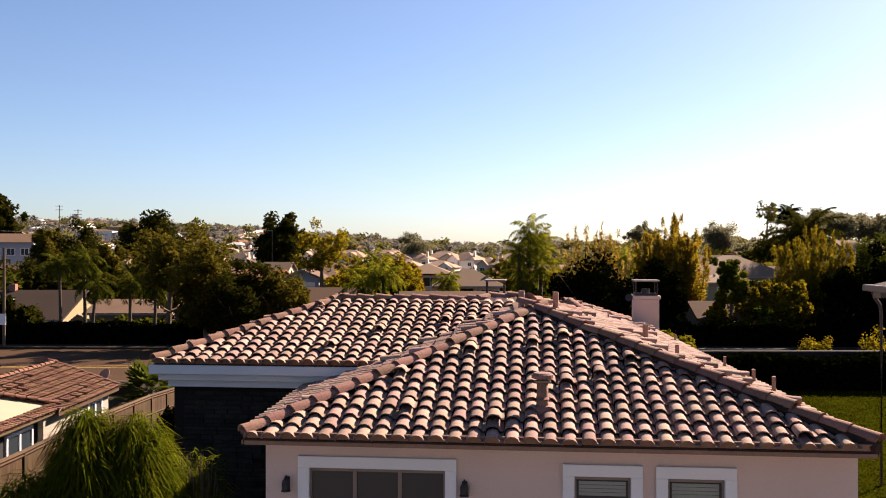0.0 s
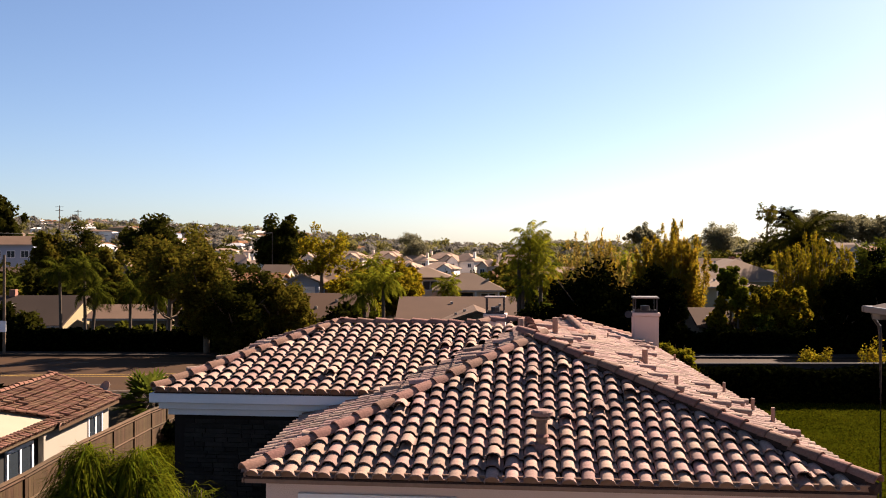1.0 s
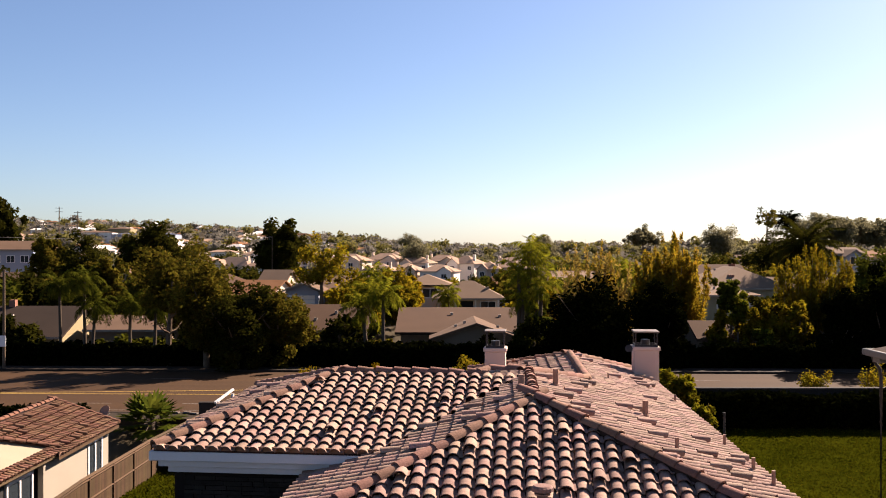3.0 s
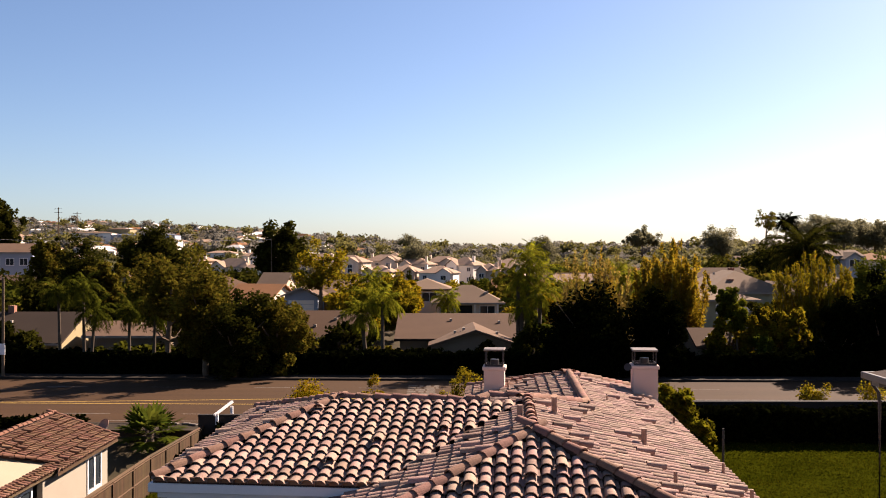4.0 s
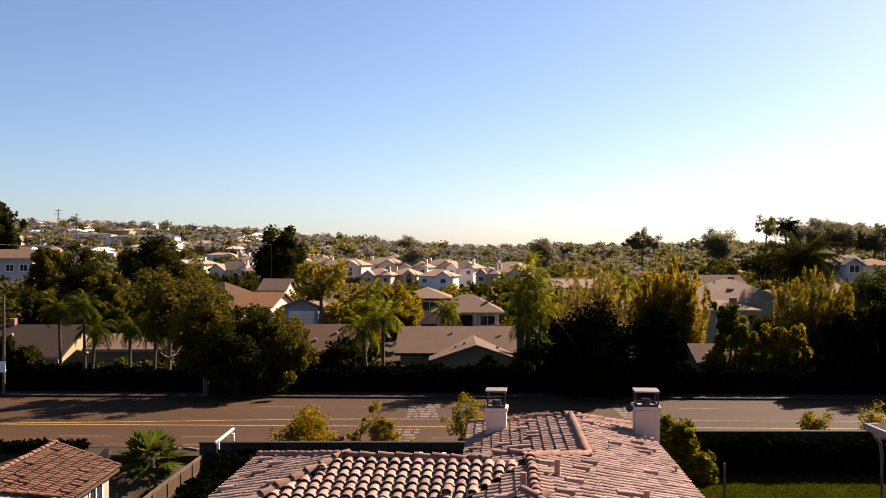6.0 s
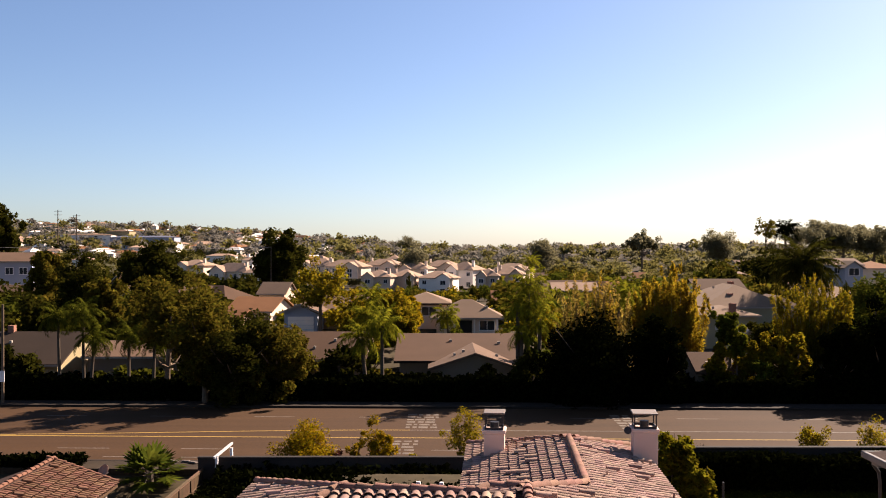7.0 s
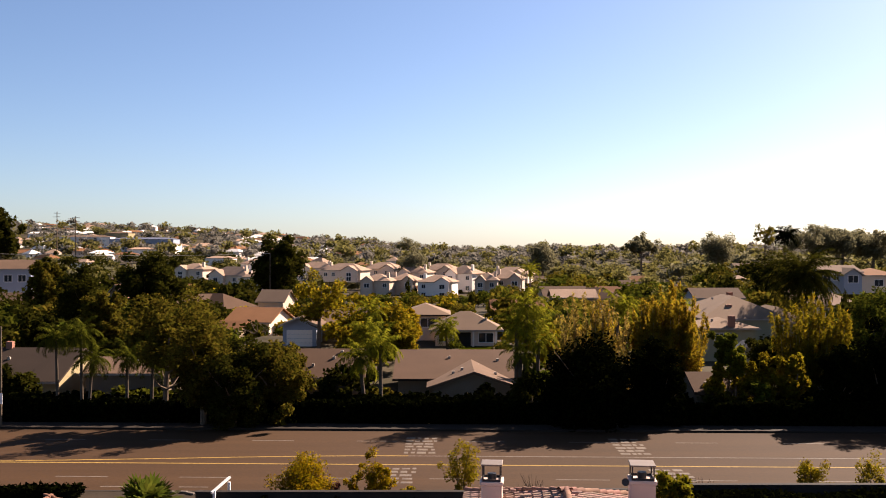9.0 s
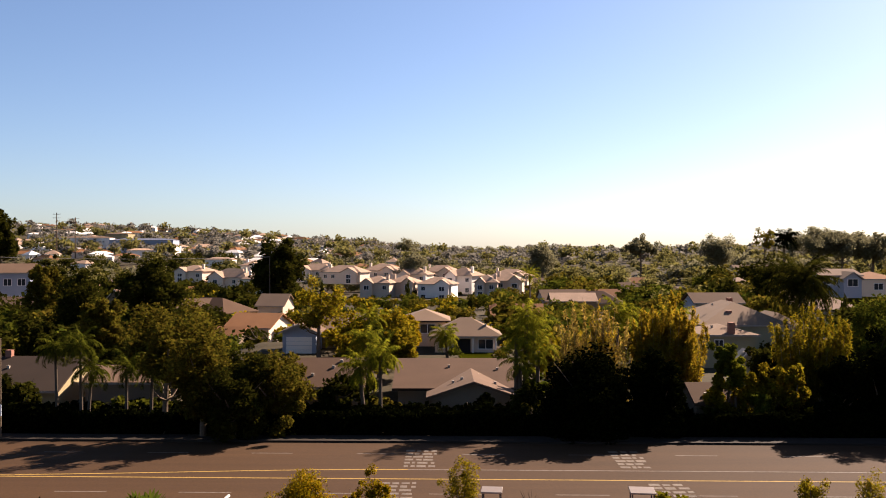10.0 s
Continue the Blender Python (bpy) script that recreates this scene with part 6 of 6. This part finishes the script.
for i in range(60):
    yy = 150 + 330 * rg.random()
    xx = (rg.random() - 0.5) * 1.05 * yy
    if -0.25 * yy < xx < 0.1 * yy or (-45 < xx < 55 and yy < 200):
        continue
    g = ground_z(xx, yy)
    plain_house(xx, yy, 9 + 6 * rg.random(), 9, g - 0.3, g + 3.0, g + 5.2 + rg.random(), (BEIGE, WHITEH, CREAM, TAUPE)[i % 4], (TANR, GREYR, BROWN, RUST)[(i * 3) % 4],
                "distant single-storey house among trees", float(rg.integers(-30, 30)), ("hip", "gable_x")[i % 2], ((-2, 1, 1.6, 1.2), (2, 1, 1.6, 1.2)))
# large flat-roofed buildings on the hillside
for bear, dip, yy, w, hh, wm, lab in ((207, 416, 900, 22, 9, CREAM, "cream flat-roofed building on the hill"), (150, 423, 880, 48, 8, WHITEH, "long white building on the hill"),
                                  (250, 427, 840, 58, 7, BLUEH, "long grey-blue hall on the hill"), (290, 436, 820, 20, 6, WHITEH, "white building below the hill")):
    plain_house((bear - 780) / 1644 * yy, yy, w, 20, ground_z((bear - 780) / 1644 * yy, yy) - 1.0, 12.5 - (dip - 2 - 441) / 1644 * yy, 14.0 - (dip - 2 - 441) / 1644 * yy, wm, GREYR if wm is not BLUEH else HALLR, lab, 0, "hip", (), (), 0.3, "hall")
rg = rng(18)
for i in range(150):
    yy = 620 + 800 * rg.random()
    xx = (-0.47 + 0.42 * rg.random()) * yy
    g = ground_z(xx, yy)
    plain_house(xx, yy, 10 + 12 * rg.random(), 10, g - 1, g + 4 + 2 * rg.random(), g + 7.5, (WHITEH, WHITEH, BEIGE)[i % 3], (TANR, WHITEH, RUST)[i % 3], "small distant house on the hillside", float(rg.integers(-40, 40)), "hip")


def parked_car(x, y, rot):
    """A small white hatchback: body, cabin, windows and wheels."""
    c = thing("parked_car", Matrix.Translation((x, y, ground_z(x, y))) @ Matrix.Rotation(radians(rot), 4, "Z"), "white hatchback car parked on a driveway", "car")
    boxed("body", (-0.85, 0.85, -2.0, 2.0, 0.32, 0.85), WHITE, c, bevel=0.12)
    bm = bmesh.new()
    base = [(-0.78, -1.1, 0.84), (0.78, -1.1, 0.84), (0.78, 1.7, 0.84), (-0.78, 1.7, 0.84)]
    top = [(-0.62, -0.45, 1.42), (0.62, -0.45, 1.42), (0.62, 1.3, 1.42), (-0.62, 1.3, 1.42)]
    lo, hi = [bm.verts.new(p) for p in base], [bm.verts.new(p) for p in top]
    bm.faces.new(hi)
    for i in range(4):
        j = (i + 1) % 4
        bm.faces.new((lo[i], lo[j], hi[j], hi[i]))
    bmesh.ops.recalc_face_normals(bm, faces=bm.faces[:])
    part("cabin", bm, GLASS, c, "dark glazed cabin")
    boxed("roof_panel", (-0.6, 0.6, -0.4, 1.25, 1.425, 1.46), WHITE, c)
    for sx in (-0.8, 0.8):
        for sy in (-1.25, 1.25):
            part("wheel", tube(bmesh.new(), [(sx - 0.1, sy, 0.32), (sx + 0.1, sy, 0.32)], [0.32, 0.32], 14), METALD, c)


parked_car(-28.6, 130.0, 70)

parked_car(28.6, 206.5, 100)
vs = [p for d in range(138, 272, 6) for p in ((0.183 * d - 2.6, d, ground_z(0.183 * d - 2.6, d) + 0.12), (0.183 * d + 2.6, d, ground_z(0.183 * d + 2.6, d) + 0.12))]
link_mesh("side_street", vs, [(2 * i, 2 * i + 1, 2 * i + 3, 2 * i + 2) for i in range(len(vs) // 2 - 1)], PALEROAD, None, "pale asphalt side street between the houses", "structure", "road")
PLOTS.extend((0.183 * d, d, 2.6, 6) for d in range(138, 272, 6))

# ---- woods ----
def crown_shape(rg, quads, leaf):
    """One lumpy crown of unit half width: leaves over several lobes, most of them on the outside."""
    lobes = rg.normal(size=(9, 3))
    lobes /= np.linalg.norm(lobes, axis=1)[:, None]
    lobes = lobes * (0.35 + 0.35 * rg.random((9, 1))) * np.array([1, 1, 0.8])
    lobes[:, 2] = np.abs(lobes[:, 2]) * 1.0 - 0.15
    return leaves(rg, lobes, 0.42 + 0.2 * rg.random((9, 1)), max(4, quads // 9), leaf, 0.1, 1.5)


def woods(name, seed, n, y0, y1, x_of, size, quads, leaf, material, label, power=1.0, shape=(1.0, 0.9), clear=True):
    """Many single crowns standing on the ground over a wide tract, kept off the house plots."""
    rg = rng(seed)
    kinds = [crown_shape(rg, quads, leaf)[0] for k in range(7)]
    vs, tries = [], 0
    while len(vs) < n and tries < n * 6:
        tries += 1
        yy = y0 + (y1 - y0) * rg.random() ** power
        xx = x_of(rg.random()) * yy
        s = size(yy) * (0.55 + 0.9 * rg.random())
        if clear and any(abs(xx - px) < pw + 0.5 * s and -0.9 * s - 1.5 < yy - py < pd + s for px, py, pw, pd in PLOTS):
            continue
        an = 2 * math.pi * rg.random()
        c0, s0 = math.cos(an), math.sin(an)
        v = kinds[int(rg.integers(7))]
        k = s * (shape[0] * (0.85 + 0.3 * rg.random()))
        h = s * shape[1] * (0.75 + 0.5 * rg.random())
        g = ground_z(xx, yy)
        vs.append(np.stack([xx + k * (c0 * v[:, 0] - s0 * v[:, 1]), yy + k * (s0 * v[:, 0] + c0 * v[:, 1]), g + h * (v[:, 2] + 0.75)], axis=1))
    v = np.concatenate(vs)
    return tagged(leaf_ob(name, v, np.arange(len(v)).reshape(-1, 4), material, None, label, "stuff"), category="woods")


wide = lambda r: (r - 0.5) * 1.1
west = lambda r: -0.55 + 0.34 * r
mid = lambda r: -0.26 + 0.42 * r
east = lambda r: 0.06 + 0.48 * r
woods("garden_trees", 401, 150, 112, 400, west, lambda y: 2.8, 320, 0.17, GREEN, "green trees between the houses")
woods("garden_trees_deep", 402, 190, 112, 420, west, lambda y: 3.3, 320, 0.17, DEEP, "dark green trees between the houses")
woods("garden_trees_yellow", 403, 60, 112, 400, west, lambda y: 2.4, 320, 0.17, YELLOW, "yellow-green trees between the houses")
woods("garden_trees_olive", 422, 120, 112, 420, west, lambda y: 2.9, 320, 0.17, OLIVE, "olive trees between the houses")
woods("garden_trees_east", 411, 150, 118, 330, east, lambda y: 2.7, 320, 0.17, GREEN, "green trees between the houses")
woods("garden_trees_east_deep", 412, 130, 118, 380, east, lambda y: 3.0, 320, 0.17, DEEP, "dark green trees between the houses")
woods("garden_trees_east_olive", 413, 130, 118, 380, east, lambda y: 3.0, 320, 0.17, OLIVE, "olive trees between the houses")
woods("garden_shrubs", 414, 150, 112, 400, mid, lambda y: 1.25, 220, 0.2, GREEN, "green shrubs in the front gardens")
woods("garden_shrubs_deep", 424, 90, 112, 400, mid, lambda y: 1.5, 220, 0.2, DEEP, "dark shrubs in the front gardens")
woods("garden_shrubs_gold", 415, 90, 112, 400, mid, lambda y: 1.3, 220, 0.2, YELLOW, "yellow-green shrubs in the front gardens")
woods("garden_trees_middle", 426, 60, 112, 330, mid, lambda y: 2.1, 320, 0.17, GREEN, "green trees among the houses")
woods("garden_trees_middle_yellow", 427, 60, 112, 330, mid, lambda y: 2.1, 320, 0.17, YELLOW, "yellow-green trees among the houses")
woods("garden_trees_middle_olive", 428, 50, 112, 340, mid, lambda y: 2.2, 320, 0.17, OLIVE, "olive trees among the houses")
woods("valley_trees_west", 431, 150, 190, 700, lambda r: -0.50 + 0.36 * r, lambda y: 3.4 + 0.004 * y, 300, 0.17, DEEP, "dark round trees on the valley side")
woods("slender_trees", 425, 60, 150, 420, wide, lambda y: 1.6, 260, 0.2, DEEP, "narrow dark trees between the houses", shape=(0.55, 2.2))
woods("woods_middle", 404, 430, 400, 780, wide, lambda y: 4.2, 230, 0.2, HAZY, "valley woods with distance haze in their leaf colour", clear=False)
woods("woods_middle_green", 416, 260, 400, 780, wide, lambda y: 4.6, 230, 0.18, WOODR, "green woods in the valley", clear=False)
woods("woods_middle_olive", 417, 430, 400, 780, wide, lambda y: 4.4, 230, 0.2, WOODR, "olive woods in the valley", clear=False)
woods("woods_right", 405, 70, 230, 430, lambda r: 0.08 + 0.46 * r, lambda y: 4.8, 420, 0.15, OLIVE, "olive trees on the rise")
woods("woods_right_deep", 420, 60, 220, 410, lambda r: 0.08 + 0.46 * r, lambda y: 4.6, 420, 0.15, DEEP, "dark trees on the rise")
woods("woods_right_green", 421, 60, 220, 410, lambda r: 0.08 + 0.46 * r, lambda y: 4.4, 420, 0.15, GREEN, "green trees on the rise")
woods("woods_right_light", 418, 60, 230, 430, lambda r: 0.08 + 0.46 * r, lambda y: 4.6, 420, 0.15, WOODR, "lighter trees on the rise")
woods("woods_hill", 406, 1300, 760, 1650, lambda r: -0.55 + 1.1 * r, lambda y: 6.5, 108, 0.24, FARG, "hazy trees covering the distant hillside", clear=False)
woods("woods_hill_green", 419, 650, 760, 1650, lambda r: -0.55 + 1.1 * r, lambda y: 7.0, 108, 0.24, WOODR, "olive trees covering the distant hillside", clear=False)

# Skyline trees use HAZY, so their distance haze is in the colour.
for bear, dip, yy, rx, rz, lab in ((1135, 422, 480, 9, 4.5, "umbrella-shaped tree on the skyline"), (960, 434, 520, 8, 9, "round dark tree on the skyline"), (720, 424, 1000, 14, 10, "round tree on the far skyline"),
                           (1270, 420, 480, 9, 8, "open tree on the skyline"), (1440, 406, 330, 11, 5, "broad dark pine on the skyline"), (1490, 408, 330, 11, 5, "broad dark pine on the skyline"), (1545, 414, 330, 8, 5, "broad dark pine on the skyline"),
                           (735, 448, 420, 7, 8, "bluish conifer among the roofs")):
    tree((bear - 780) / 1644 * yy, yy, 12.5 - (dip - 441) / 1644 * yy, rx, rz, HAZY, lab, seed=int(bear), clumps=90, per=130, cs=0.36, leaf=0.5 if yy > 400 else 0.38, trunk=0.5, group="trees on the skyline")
tree(78.5, 218, 10.4, 5.5, 6.0, DEEP, "dark tree below the skyline", seed=1353, clumps=80, per=110, leaf=0.32, trunk=0.4, group="trees on the skyline")
tree((1352 - 780) / 1644 * 225, 225, 12.5 + 36 / 1644 * 225, 4.0, 2.9, OLIVE, "thin open tree on the skyline", seed=1360, clumps=26, per=36, cs=0.28, leaf=0.32, trunk=0.3, group="trees on the skyline")
tree(-213, 450, 31.5, 9, 13, DEEP, "tall dark pine on the hillside", name="pine_tree", seed=777, clumps=90, per=60, leaf=1.2, trunk=0.6)
palm((1390 - 780) / 1644 * 250, 250, 12.5 - (425 - 441) / 1644 * 250, 4.5, "palm on the skyline", 501, 24, 0.4, pairs=14, leaf=1.2, material=SHADEGREEN)

# power poles on the hill
for bear, top in ((101, 377), (134, 385)):
    yy = 760.0
    xx = (bear - 780) / 1644 * yy
    g = ground_z(xx, yy)
    tz = 12.5 - (top - 441) / 1644 * yy
    pole = thing("power_pole", Matrix.Translation((xx, yy, g)), "tall wooden power pole with crossarms", "pole", "power poles")
    part("pole", tube(bmesh.new(), [(0, 0, -1), (0, 0, tz - g)], [0.5, 0.35], 8), BARK, pole)
    for dz in (1.0, 4.0):
        boxed("crossarm", (-3.2, 3.2, -0.2, 0.2, tz - g - dz - 0.3, tz - g - dz), BARK, pole)

# overhead cable slung between two poles among the trees
for px, tz in ((-126.0, 11.2), (-43.0, 10.7)):
    pole = thing("power_pole", Matrix.Translation((px, 234.0, ground_z(px, 234.0))), "wooden power pole among the trees", "pole", "power poles")
    part("pole", tube(bmesh.new(), [(0, 0, -1), (0, 0, tz - ground_z(px, 234.0))], [0.16, 0.11], 8), BARK, pole)
cable = part("power_cable", tube(bmesh.new(), [(-126.0 + 83.0 * k / 16, 234.0, 11.0 - 0.5 * k / 16 - 3.2 * k / 16 * (1 - k / 16)) for k in range(17)], [0.06] * 17, 5), TRIMT)
tagged(cable, "thin pale overhead cable strung across the valley", "cable")

# ---- plan units to metres ----
for ob in [o for o in scene.objects if o.parent is None and o.type in {"MESH", "EMPTY"}]:
    ob.matrix_basis = Matrix.Scale(SCALE, 4) @ ob.matrix_basis
